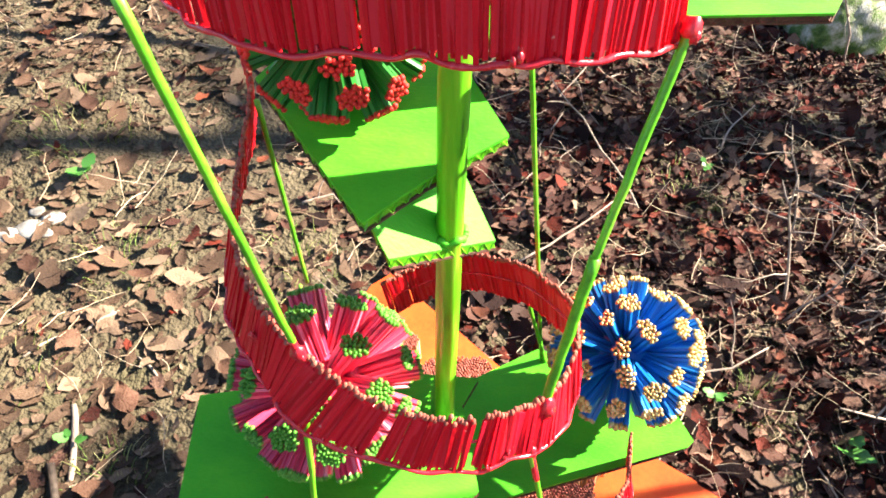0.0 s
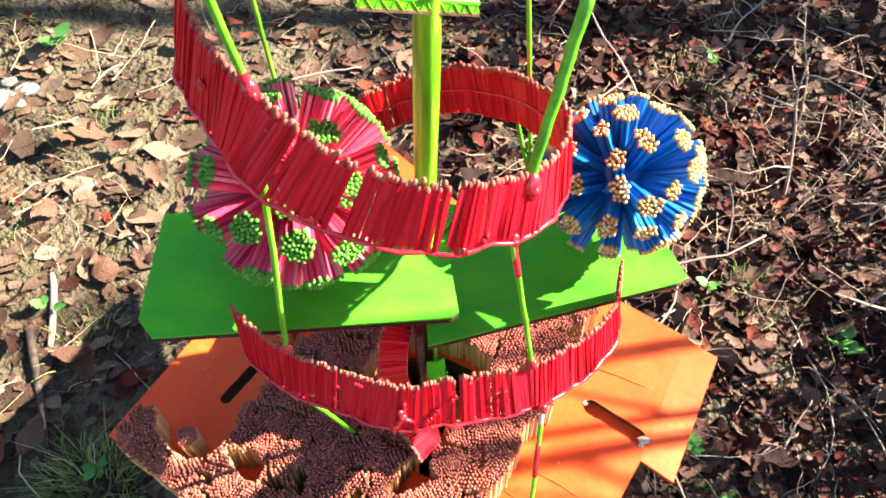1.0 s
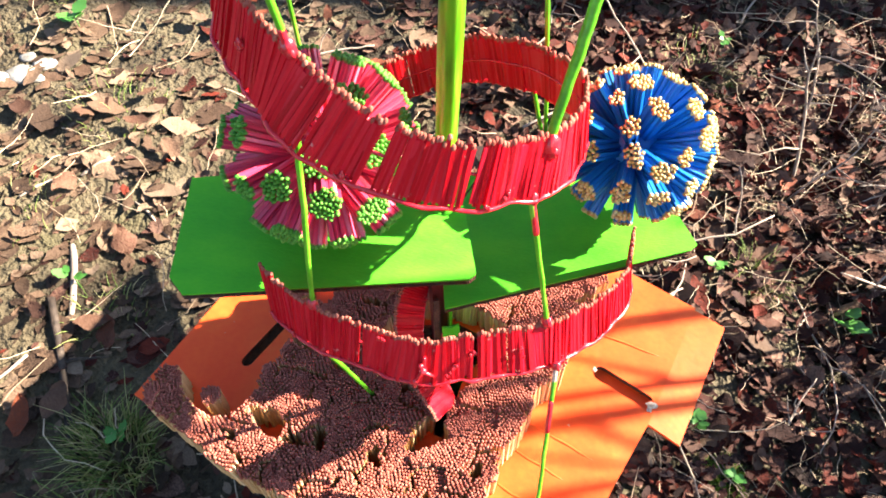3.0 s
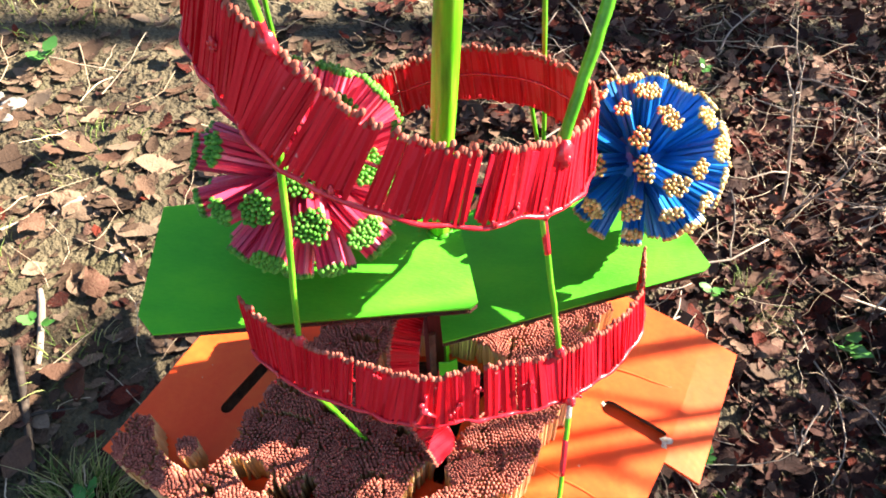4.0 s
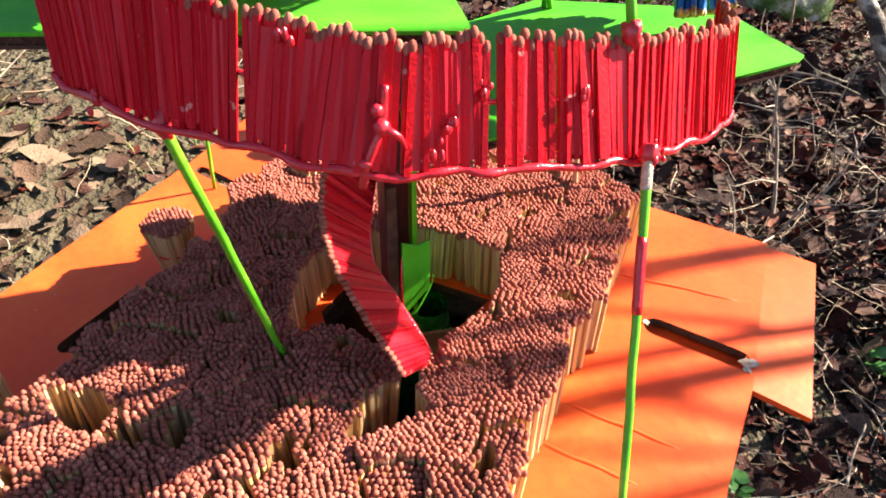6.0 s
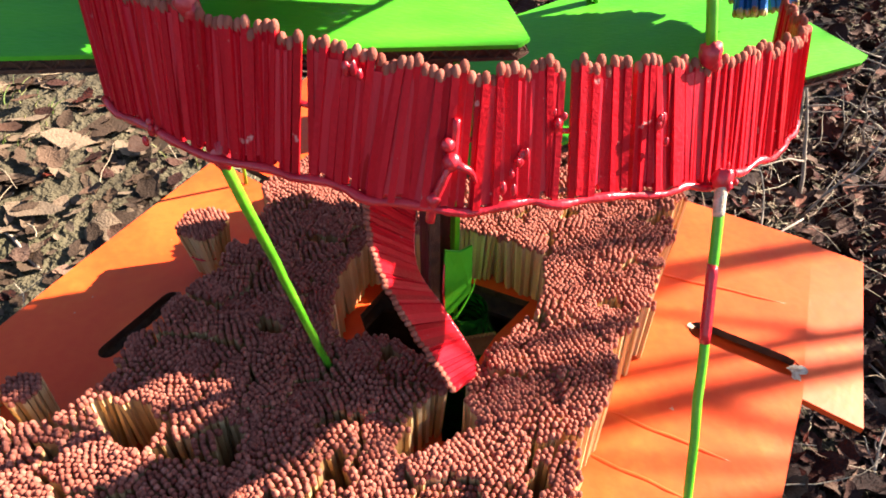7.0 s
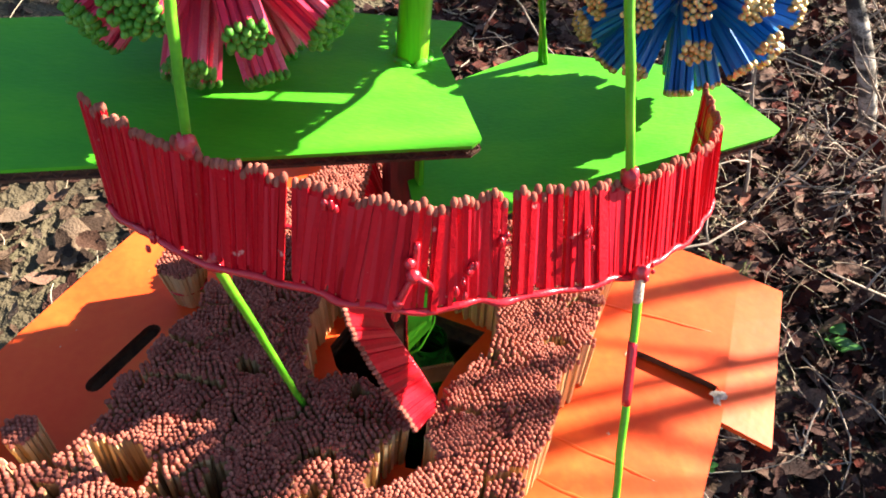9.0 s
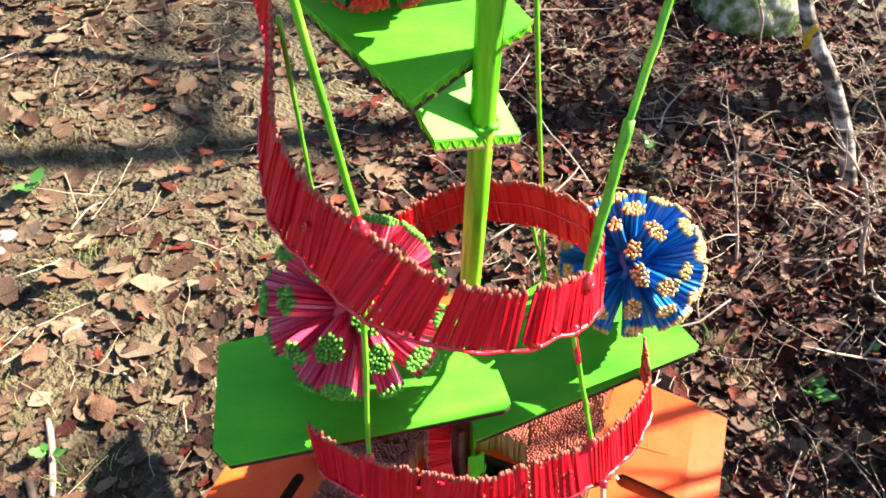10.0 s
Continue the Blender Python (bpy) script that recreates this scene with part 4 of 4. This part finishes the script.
# ---- the square post in the hole of the board, and the tail of red matches round it ----
def box_between(a, b, w, d, turn):
    """A square bar from a up to b."""
    a, b = np.array(a), np.array(b)
    u, s = np.array([math.cos(turn), math.sin(turn), 0]), np.array([-math.sin(turn), math.cos(turn), 0])
    v = [p + i * u * w / 2 + j * s * d / 2 for p in (a, b) for i, j in ((-1, -1), (1, -1), (1, 1), (-1, 1))]
    return v, [(3, 2, 1, 0), (4, 5, 6, 7), (0, 1, 5, 4), (1, 2, 6, 5), (2, 3, 7, 6), (3, 0, 4, 7)]


def build_post():
    lo, hi = np.array([0.052, 0.018, 0.135]), np.array([0.052, 0.022, 0.504])
    t = thing("cardboard_post", "folded cardboard post painted dark red and green", "post", tuple(lo))
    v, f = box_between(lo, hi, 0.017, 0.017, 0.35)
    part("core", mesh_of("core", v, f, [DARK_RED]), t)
    off = np.array([0.0095, -0.0035, 0])
    v, f = box_between(lo + off + np.array([0, 0, 0.16]), hi + off, 0.003, 0.017, 0.35)
    part("green_strip", mesh_of("green_strip", v, f, [LIME_STEM]), t, "green painted cardboard strip")
    # a folded green flap, cut slantwise at its foot, with a red edge and a curled strip
    c0, c1, back = np.array([0.0575, -0.0050, 0]), np.array([0.0735, 0.0025, 0]), np.array([-0.0006, 0.0014, 0])
    front = [c0 + [0, 0, 0.308], c1 + [0, 0, 0.326], c1 + [0.0004, 0.0006, 0.345], c1 + [0, 0, 0.3635], c0 * 0.5 + c1 * 0.5 + [0.0006, -0.0008, 0.3625], c0 + [0, 0, 0.366]]
    n = len(front)
    v = front + [p + back for p in front]
    f = [tuple(range(n)), tuple(range(2 * n - 1, n - 1, -1))] + [(i, i + n, (i + 1) % n + n, (i + 1) % n) for i in range(n)]
    tab = part("tab", mesh_of("tab", v, f, [LIME]), t, "bright green folded cardboard flap")
    v, f = tube([front[0] + [-0.0006, -0.0004, 0], front[0] * 0.5 + front[5] * 0.5 + [-0.0010, -0.0004, 0], front[5] + [-0.0006, -0.0004, -0.010]], [0.0010, 0.0008, 0.0004], 6)
    part("painted_edge", mesh_of("painted_edge", v, f, [RED_RIM], None, True), tab, "red painted edge")
    v, f = tube(smooth_path([front[0] + [0.002, -0.002, 0.001], front[0] + [0.008, -0.001, 0.006], front[1] + [0.001, -0.001, 0.003], front[1] + [0.002, 0.001, 0.010]], 14), np.linspace(0.0009, 0.0004, 14), 6)
    part("curl", mesh_of("curl", v, f, [LIME], None, True), tab)
    wall = [(0.060, -0.016, 0.0), (0.090, -0.009, 0.0), (0.0898, -0.0062, 0.0), (0.0598, -0.0132, 0.0)]
    v = [np.array(p) + [0, 0, z] for z in (0.282, 0.299) for p in wall]
    part("inner_flap", mesh_of("inner_flap", v, [(3, 2, 1, 0), (4, 5, 6, 7), (0, 1, 5, 4), (1, 2, 6, 5), (2, 3, 7, 6), (3, 0, 4, 7)], [KRAFT]), t, "bare brown cardboard flap inside the hole")
    ridge = [np.array([0.060 + 0.030 * k / 24, -0.0146 + 0.007 * k / 24 + (0.0011 if k % 2 else -0.0011), 0.2994]) for k in range(25)]
    v, f = tube(ridge, 0.0004, 4)
    part("flute", mesh_of("flute", v, f, [STICK]), t, "wavy core of the cardboard")
    v, f = box_between((0.051, 0.002, 0.30), (0.051, 0.004, 0.40), 0.006, 0.003, 0.35)
    part("raw_edge", mesh_of("raw_edge", v, f, [KRAFT_DARK]), t, "torn corrugated cardboard edge")
    prof = [(0.002, 0.135), (0.030, 0.135), (0.031, 0.21), (0.026, 0.255), (0.015, 0.288), (0.0135, 0.303)]
    v, n = [], 20
    for r, z in prof:
        v += [(0.072 + r * math.cos(2 * math.pi * k / n), 0.012 + r * math.sin(2 * math.pi * k / n), z) for k in range(n)]
    f = [(i * n + k, i * n + (k + 1) % n, (i + 1) * n + (k + 1) % n, (i + 1) * n + k) for i in range(len(prof) - 1) for k in range(n)]
    b = thing("green_bottle", "glossy green plastic bottle standing in the box beside the post", "bottle", (0.072, 0.012, 0.135))
    part("body", mesh_of("body", v, f, [GLASS_GREEN], None, True), b)


build_post()


def build_tail():
    rnd = random.Random(8)
    heads = smooth_path([(0.036, 0.020, 0.455), (0.030, 0.006, 0.441), (0.019, -0.012, 0.425), (0.018, -0.034, 0.409), (0.025, -0.057, 0.398), (0.039, -0.077, 0.383), (0.062, -0.098, 0.358)], 58)
    feet = smooth_path([(0.042, 0.040, 0.412), (0.041, 0.024, 0.400), (0.039, 0.0, 0.385), (0.041, -0.024, 0.370), (0.055, -0.042, 0.358), (0.068, -0.056, 0.345), (0.077, -0.066, 0.334)], 58)
    t = thing("match_ribbon", "curling tail of red matches beside the post above the hole", "matches", tuple(heads[30]), "ribbons of red matches round the pole")
    me = match_mesh([REDO, HEADO], match_form(0.043, 0.00135, 0.0017))
    for h, q in zip(heads, feet):
        d = h - q
        put_match(me, t, q, frame_to(d, rnd.uniform(0, 1)), np.linalg.norm(d) / 0.043 * rnd.uniform(0.98, 1.03))
    v, f = tube(feet, 0.0016, 6)
    part("rim_cord", mesh_of("rim_cord", v, f, [RED_RIM], None, True), t)
    v = [p for h, q in zip(heads, feet) for p in (h * 0.94 + q * 0.06 + np.array([0.0012, 0.0012, -0.0016]), q + np.array([0.0012, 0.0012, -0.0016]))]
    f = [(2 * i, 2 * i + 1, 2 * i + 3, 2 * i + 2) for i in range(len(heads) - 1)]
    bm = bmesh.new()
    bv = [bm.verts.new(p) for p in v]
    for q in f:
        bm.faces.new([bv[i] for i in q])
    bmesh.ops.solidify(bm, geom=bm.faces[:], thickness=0.0008)
    me = bpy.data.meshes.new("backing")
    bm.to_mesh(me)
    bm.free()
    me.materials.append(RED_RIM)
    part("backing", me, t, "red painted paper backing")


build_tail()


# ---- what lies and grows round the sculpture ----
def crooked(rnd, a, d, length, n=7, bend=0.18):
    p, d = np.array(a, float), np.array(d, float)
    d /= np.linalg.norm(d)
    out = [p.copy()]
    for _ in range(n):
        d = d + np.array([rnd.gauss(0, bend), rnd.gauss(0, bend), rnd.gauss(0, bend * 0.7)])
        d /= np.linalg.norm(d)
        p = p + d * length / n
        out.append(p.copy())
    return np.array(out)


def on_ground(line, lift):
    return np.array([(q[0], q[1], max(q[2], ground_z(q[0], q[1]) + lift)) for q in line])


def build_straw():
    """Dead grass and stalks over the litter."""
    rnd = random.Random(31)
    pieces = []
    made = 0
    while made < 2600:
        x, y = scatter(rnd, 0.12)
        side = 1 / (1 + math.exp(-(x - 0.15) * 4))
        if rnd.random() > (0.16 + 0.8 * side) * (0.6 + 0.8 * noise.noise((x * 2.3, y * 2.3, 8.0))):
            continue
        a = rnd.uniform(0, 6.28)
        line = crooked(rnd, (x, y, ground_z(x, y) + rnd.uniform(0.008, 0.03)), (math.cos(a), math.sin(a), rnd.gauss(0.06, 0.22)), rnd.uniform(0.03, 0.15), 5, 0.25)
        pieces.append(tube(on_ground(line, 0.006), np.linspace(1, 0.5, 6) * rnd.uniform(0.0006, 0.0015), 4, False))
        made += 1
    v, f, _ = merge(*pieces)
    tagged(new("dead_grass", mesh_of("dead_grass", v, f, [STRAW], None, True)), "pale dry grass stalks strewn over the leaf litter", "dead grass", kind="stuff")


def build_twigs():
    rnd = random.Random(33)
    for k in range(70):
        x, y = rnd.uniform(-1.0, 1.5), rnd.uniform(-0.3, 1.7)
        if rnd.random() > 0.35 + 0.6 * (x > 0.2):
            continue
        a = rnd.uniform(0, 6.28)
        ln = rnd.uniform(0.12, 0.55)
        line = on_ground(crooked(rnd, (x, y, ground_z(x, y) + 0.02), (math.cos(a), math.sin(a), rnd.gauss(0.05, 0.08)), ln, 9, 0.14), 0.012)
        r = rnd.uniform(0.0013, 0.0032)
        t = thing("fallen_twig", "thin crooked dry twig lying on dead leaves", "twig", tuple(line[0]), "twigs on the ground")
        v, f = tube(line, np.linspace(r, r * 0.5, len(line)), 6)
        part("stem", mesh_of("stem", v, f, [TWIG], None, True), t)
        for j in rnd.sample(range(2, 8), rnd.randint(1, 3)):
            d = line[j + 1] - line[j]
            side = np.array([-d[1], d[0], abs(rnd.gauss(0, 0.01))]) * rnd.choice((-1, 1)) + d * 0.8
            v, f = tube(on_ground(crooked(rnd, line[j], side, ln * rnd.uniform(0.15, 0.4), 5, 0.2), 0.01), np.linspace(r * 0.6, r * 0.3, 6), 5)
            part("side_shoot", mesh_of("side_shoot", v, f, [TWIG], None, True), t)
    # single sticks that lie plain to see on the bare soil
    for a, b, r in (((-0.593, 0.266), (-0.548, 0.150), 0.0055), ((-0.63, 0.40), (-0.585, 0.45), 0.0035), ((-0.53, 0.37), (-0.45, 0.315), 0.0022), ((-0.70, 0.33), (-0.66, 0.40), 0.0025)):
        line = [(a[0] + (b[0] - a[0]) * k / 5, a[1] + (b[1] - a[1]) * k / 5 + 0.004 * math.sin(k), 0) for k in range(6)]
        line = [(x, y, ground_z(x, y) + r) for x, y, _ in line]
        t = thing("fallen_stick", "short pale stick lying on bare soil", "stick", tuple(line[0]), "sticks on the soil")
        v, f = tube(line, [r * q for q in (0.8, 1, 1.05, 0.95, 1, 0.7)], 7)
        part("wood", mesh_of("wood", v, f, [TWIG], None, True), t)


def build_dark_stick():
    """A damp stick that lies along the trodden soil."""
    line = smooth_path([(-0.585, 0.165, 0), (-0.535, 0.075, 0), (-0.497, -0.01, 0), (-0.448, -0.09, 0), (-0.418, -0.16, 0), (-0.39, -0.24, 0)], 26)
    line = np.array([(x, y, ground_z(x, y) + 0.007) for x, y, _ in line])
    t = thing("fallen_stick", "long dark damp stick lying on bare soil", "stick", tuple(line[0]), "sticks on the soil")
    v, f = tube(line, [0.0065 * (1 + 0.2 * noise.noise((k * 0.6, 2.0, 4.0))) * (1 - 0.012 * k) for k in range(26)], 8)
    part("wood", mesh_of("wood", v, f, [WET_WOOD], None, True), t)
    rnd = random.Random(77)
    for k in (6, 13, 19):
        v, f = tube(on_ground(crooked(rnd, line[k], (rnd.choice((-1, 1)), 0.3, 0.05), 0.07, 5, 0.2), 0.006), np.linspace(0.003, 0.0012, 6), 6)
        part("side_shoot", mesh_of("side_shoot", v, f, [WET_WOOD], None, True), t)


def build_tuft(x, y, n, h, spread, seed, mat, label):
    rnd = random.Random(seed)
    pieces = []
    for _ in range(n):
        a = rnd.uniform(0, 6.28)
        q = spread * math.sqrt(rnd.random())
        px, py = x + q * math.cos(a), y + q * math.sin(a)
        lean = rnd.uniform(0.2, 1.1)
        b = a + rnd.gauss(0, 0.7)
        ln = h * rnd.uniform(0.5, 1.2)
        p = np.array([px, py, ground_z(px, py) - 0.002])
        pts = [p + np.array([math.cos(b) * lean * ln * k * k, math.sin(b) * lean * ln * k * k, ln * k * (1 - 0.35 * lean * k)]) for k in np.linspace(0, 1, 5)]
        w = rnd.uniform(0.0009, 0.0018)
        pieces.append(tube(pts, np.linspace(w, w * 0.25, 5), 3, False))
    v, f, _ = merge(*pieces)
    t = tagged(new("grass_tuft", mesh_of("grass_tuft", v, f, [mat], None, True)), label, "grass", "tufts of grass", "stuff")
    return t


def build_plant(x, y, n, size, seed, label="small green leafy plant among dead leaves"):
    rnd = random.Random(seed)
    t = thing("small_plant", label, "plant", (x, y, ground_z(x, y)), "small green plants")
    for _ in range(n):
        lv, lf = LEAVES[rnd.randrange(14)]
        a = rnd.uniform(0, 6.28)
        s = size * rnd.uniform(0.7, 1.2)
        R = np.array((Euler((rnd.gauss(0, 0.2), -rnd.uniform(0.1, 0.7), a)).to_matrix()))
        c = np.array([x + math.cos(a) * s * 0.6, y + math.sin(a) * s * 0.6, ground_z(x, y) + 0.022 + rnd.uniform(0, 0.02)])
        part("leaf", mesh_of("leaf", (lv * np.array([s, s * 1.2, s * 0.4])) @ R.T + c, lf, [PLANT], None, True), t)
    v, f = tube([(x, y, ground_z(x, y) - 0.005), (x + 0.003, y, ground_z(x, y) + 0.03)], 0.001, 5)
    part("stem", mesh_of("stem", v, f, [PLANT], None, True), t)


def build_rock(name, label, c, r, squash, mat, seed, sub=3):
    bm = bmesh.new()
    bmesh.ops.create_icosphere(bm, subdivisions=sub, radius=1)
    for q in bm.verts:
        k = 1 + 0.22 * noise.noise(q.co * 1.3 + Vector((seed, 0, 0))) + 0.10 * noise.noise(q.co * 3.1 + Vector((0, seed, 0))) + 0.03 * noise.noise(q.co * 9)
        q.co = Vector((q.co.x * squash[0], q.co.y * squash[1], q.co.z * squash[2])) * (k * r)
    me = bpy.data.meshes.new(name)
    bm.to_mesh(me)
    bm.free()
    me.materials.append(mat)
    me.polygons.foreach_set("use_smooth", [True] * len(me.polygons))
    ob = new(name, me)
    ob.location = (c[0], c[1], ground_z(c[0], c[1]) + c[2])
    return tagged(ob, label, "stone")


def build_trunk():
    base = np.array([1.205, 1.085, ground_z(1.205, 1.085) - 0.03])
    t = thing("sapling", "leaning pale-barked young tree with yellow lichen", "tree", tuple(base))
    line = smooth_path([base, (1.168, 1.155, -0.10), (1.118, 1.262, 0.05), (1.055, 1.384, 0.205), (0.97, 1.62, 0.70), (0.95, 1.80, 1.5), (0.95, 1.9, 2.8)], 60)
    rad = np.linspace(0.0215, 0.010, 60) * np.array([1 + 0.14 * noise.noise((k * 0.6, 3, 1)) for k in range(60)])
    v, f = tube(line, rad, 14)
    part("trunk", mesh_of("trunk", v, f, [BARK], None, True), t)
    v, f, _ = merge(*[blob(line[9] + np.array([-0.014 + 0.008 * math.sin(k * 2.1), -0.024, 0.012 * k - 0.03]), 0.012, 80 + k, 8, 5, (1, 0.5, 1)) for k in range(5)])
    part("lichen", mesh_of("lichen", v, f, [LICHEN], None, True), t, "yellow lichen on the bark")
    rnd = random.Random(44)
    for k in (24, 30, 36, 42, 48, 54):
        a = rnd.uniform(0, 6.28)
        v, f = tube(crooked(rnd, line[k], (math.cos(a), math.sin(a), 0.8), rnd.uniform(0.5, 1.0), 8, 0.15), np.linspace(0.007, 0.002, 9), 6)
        part("limb", mesh_of("limb", v, f, [BARK], None, True), t)


def build_shrub(x, y, stems, height, spread, seed, label, thick=1.0):
    rnd = random.Random(seed)
    t = thing("bare_shrub", label, "shrub", (x, y, ground_z(x, y)), "bare shrubs")
    for _ in range(stems):
        px, py = x + rnd.gauss(0, spread), y + rnd.gauss(0, spread)
        ln = height * rnd.uniform(0.5, 1.15)
        line = crooked(rnd, (px, py, ground_z(px, py) - 0.02), (rnd.gauss(0, 0.35), rnd.gauss(0, 0.35), 1), ln, 10, 0.10)
        r = rnd.uniform(0.002, 0.0045) * thick
        v, f = tube(line, np.linspace(r, r * 0.35, 11), 6)
        s = part("stem", mesh_of("stem", v, f, [TWIG], None, True), t)
        for j in rnd.sample(range(3, 10), 5):
            v, f = tube(crooked(rnd, line[j], (rnd.gauss(0, 1), rnd.gauss(0, 1), rnd.uniform(0.0, 0.9)), ln * rnd.uniform(0.15, 0.4), 6, 0.18), np.linspace(r * 0.55, r * 0.2, 7), 5)
            part("shoot", mesh_of("shoot", v, f, [TWIG], None, True), s)


def build_stems():
    """Straight young stems on the sunny side, whose shadows stripe the board."""
    rnd = random.Random(52)
    t = thing("hazel_bush", "clump of straight bare hazel stems", "shrub", (1.40, 0.285, ground_z(1.40, 0.285)))
    for k in range(8):
        x, y = 1.40 + rnd.gauss(0, 0.05), 0.15 + 0.037 * k + rnd.gauss(0, 0.010)
        ln = rnd.uniform(1.46, 1.74)
        line = crooked(rnd, (x, y, ground_z(x, y) - 0.03), (rnd.gauss(0, 0.05), rnd.gauss(0, 0.012), 1), ln, 12, 0.012)
        r = rnd.uniform(0.006, 0.012)
        v, f = tube(line, np.linspace(r, r * 0.6, 13), 7)
        s = part("stem", mesh_of("stem", v, f, [TWIG], None, True), t)
        for j in rnd.sample(range(6, 12), 3):
            v, f = tube(crooked(rnd, line[j], (rnd.gauss(0, 1), rnd.gauss(0, 1), rnd.uniform(0.3, 0.9)), rnd.uniform(0.1, 0.28), 6, 0.15), np.linspace(r * 0.5, r * 0.2, 7), 5)
            part("shoot", mesh_of("shoot", v, f, [TWIG], None, True), s)


def build_tree(x, y, height, r, seed):
    rnd = random.Random(seed)
    t = thing("bare_tree", "bare grey winter tree on the slope", "tree", (x, y, ground_z(x, y)), "bare trees")
    line = crooked(rnd, (x, y, ground_z(x, y) - 0.1), (rnd.gauss(0, 0.05), rnd.gauss(0, 0.05), 1), height, 14, 0.05)
    v, f = tube(line, np.linspace(r, r * 0.2, 15), 10)
    part("trunk", mesh_of("trunk", v, f, [BARK], None, True), t)
    for j in range(3, 15):
        for _ in range(3):
            a = rnd.uniform(0, 6.28)
            limb = crooked(rnd, line[j], (math.cos(a), math.sin(a), rnd.uniform(0.1, 0.9)), height * rnd.uniform(0.12, 0.3), 8, 0.16)
            v, f = tube(limb, np.linspace(r * 0.28, r * 0.06, 9), 6)
            s = part("limb", mesh_of("limb", v, f, [BARK], None, True), t)
            for q in (3, 4, 5, 6, 7):
                v, f = tube(crooked(rnd, limb[q], (rnd.gauss(0, 1), rnd.gauss(0, 1), rnd.gauss(0.3, 0.6)), height * rnd.uniform(0.05, 0.12), 5, 0.2), np.linspace(r * 0.07, r * 0.02, 6), 4)
                part("twig", mesh_of("twig", v, f, [BARK], None, True), s)


build_straw()
build_twigs()
build_dark_stick()
for k, (x, y, n, h, sp, mat) in enumerate(((-0.425, -0.04, 280, 0.065, 0.055, GRASS), (-0.43, -0.14, 60, 0.05, 0.05, GRASS), (0.62, 0.50, 60, 0.05, 0.06, GRASS), (-0.62, 0.55, 70, 0.028, 0.09, GRASS), (-0.50, 0.16, 50, 0.03, 0.06, GRASS), (-0.72, 0.30, 60, 0.03, 0.09, GRASS), (0.505, 0.085, 620, 0.018, 0.032, MOSS), (-0.85, 0.9, 80, 0.035, 0.12, GRASS), (0.55, 1.05, 60, 0.05, 0.10, GRASS), (-0.30, 0.62, 60, 0.035, 0.10, GRASS), (0.9, 0.9, 60, 0.06, 0.12, STRAW), (0.72, 0.72, 70, 0.06, 0.10, STRAW))):
    build_tuft(x, y, n, h, sp, 60 + k, mat, "short tuft of green and yellow grass on the soil" if mat is GRASS else "bright green moss between dead leaves" if mat is MOSS else "tuft of pale dry grass among dead leaves")
for k, (x, y, n, s) in enumerate(((0.79, 0.44, 5, 0.045), (0.53, 0.49, 7, 0.022), (0.515, 0.085, 9, 0.018), (-0.77, 0.75, 8, 0.035), (-0.42, -0.02, 5, 0.02), (-0.56, 0.20, 4, 0.02), (0.46, 0.16, 6, 0.018), (0.95, 0.52, 5, 0.02), (0.62, 1.15, 6, 0.02))):
    build_plant(x, y, n, s, 90 + k)
build_rock("boulder", "rounded pale boulder with green moss", (1.19, 2.0, 0.06), 0.175, (1.1, 0.9, 1.0), STONE, 3.0, 4)
for k, (x, y, r) in enumerate(((-0.83, 0.61, 0.030), (-0.80, 0.645, 0.022), (-0.865, 0.585, 0.026), (-0.84, 0.66, 0.016), (-0.79, 0.60, 0.014), (-0.60, 0.44, 0.009), (-0.53, 0.42, 0.008), (-0.66, 0.62, 0.010), (-0.50, 0.30, 0.007))):
    build_rock("pale_stone", "small chalky white stone on bare soil", (x, y, r * 0.05), r * 0.85, (1.3, 1.1, 0.35), PALE, 5.0 + k, 2)
build_trunk()
build_shrub(1.50, 1.45, 16, 1.0, 0.22, 51, "thin bare shrub with many pale twigs beside a sapling")
build_stems()
build_shrub(1.85, 1.9, 14, 0.9, 0.3, 53, "thin bare shrub with many pale twigs on the slope")
build_shrub(1.10, 0.95, 12, 0.32, 0.14, 54, "low tangle of thin grey twigs among dead leaves")
build_shrub(1.30, 0.75, 12, 0.40, 0.16, 55, "low tangle of thin grey twigs among dead leaves")
for k, (x, y) in enumerate(((1.16, 0.13), (1.32, 0.39), (1.28, -0.05), (1.46, 0.19), (1.40, 0.65), (1.14, 0.33), (1.22, 0.54), (1.08, -0.06))):
    build_shrub(x, y, 28, 0.46, 0.10, 70 + k, "dense low bramble of thin bare twigs", 1.8)
build_tree(5.2, 2.8, 7.5, 0.10, 61)
build_tree(7.5, 1.3, 8.5, 0.12, 62)
build_tree(6.0, 4.4, 8.0, 0.11, 63)
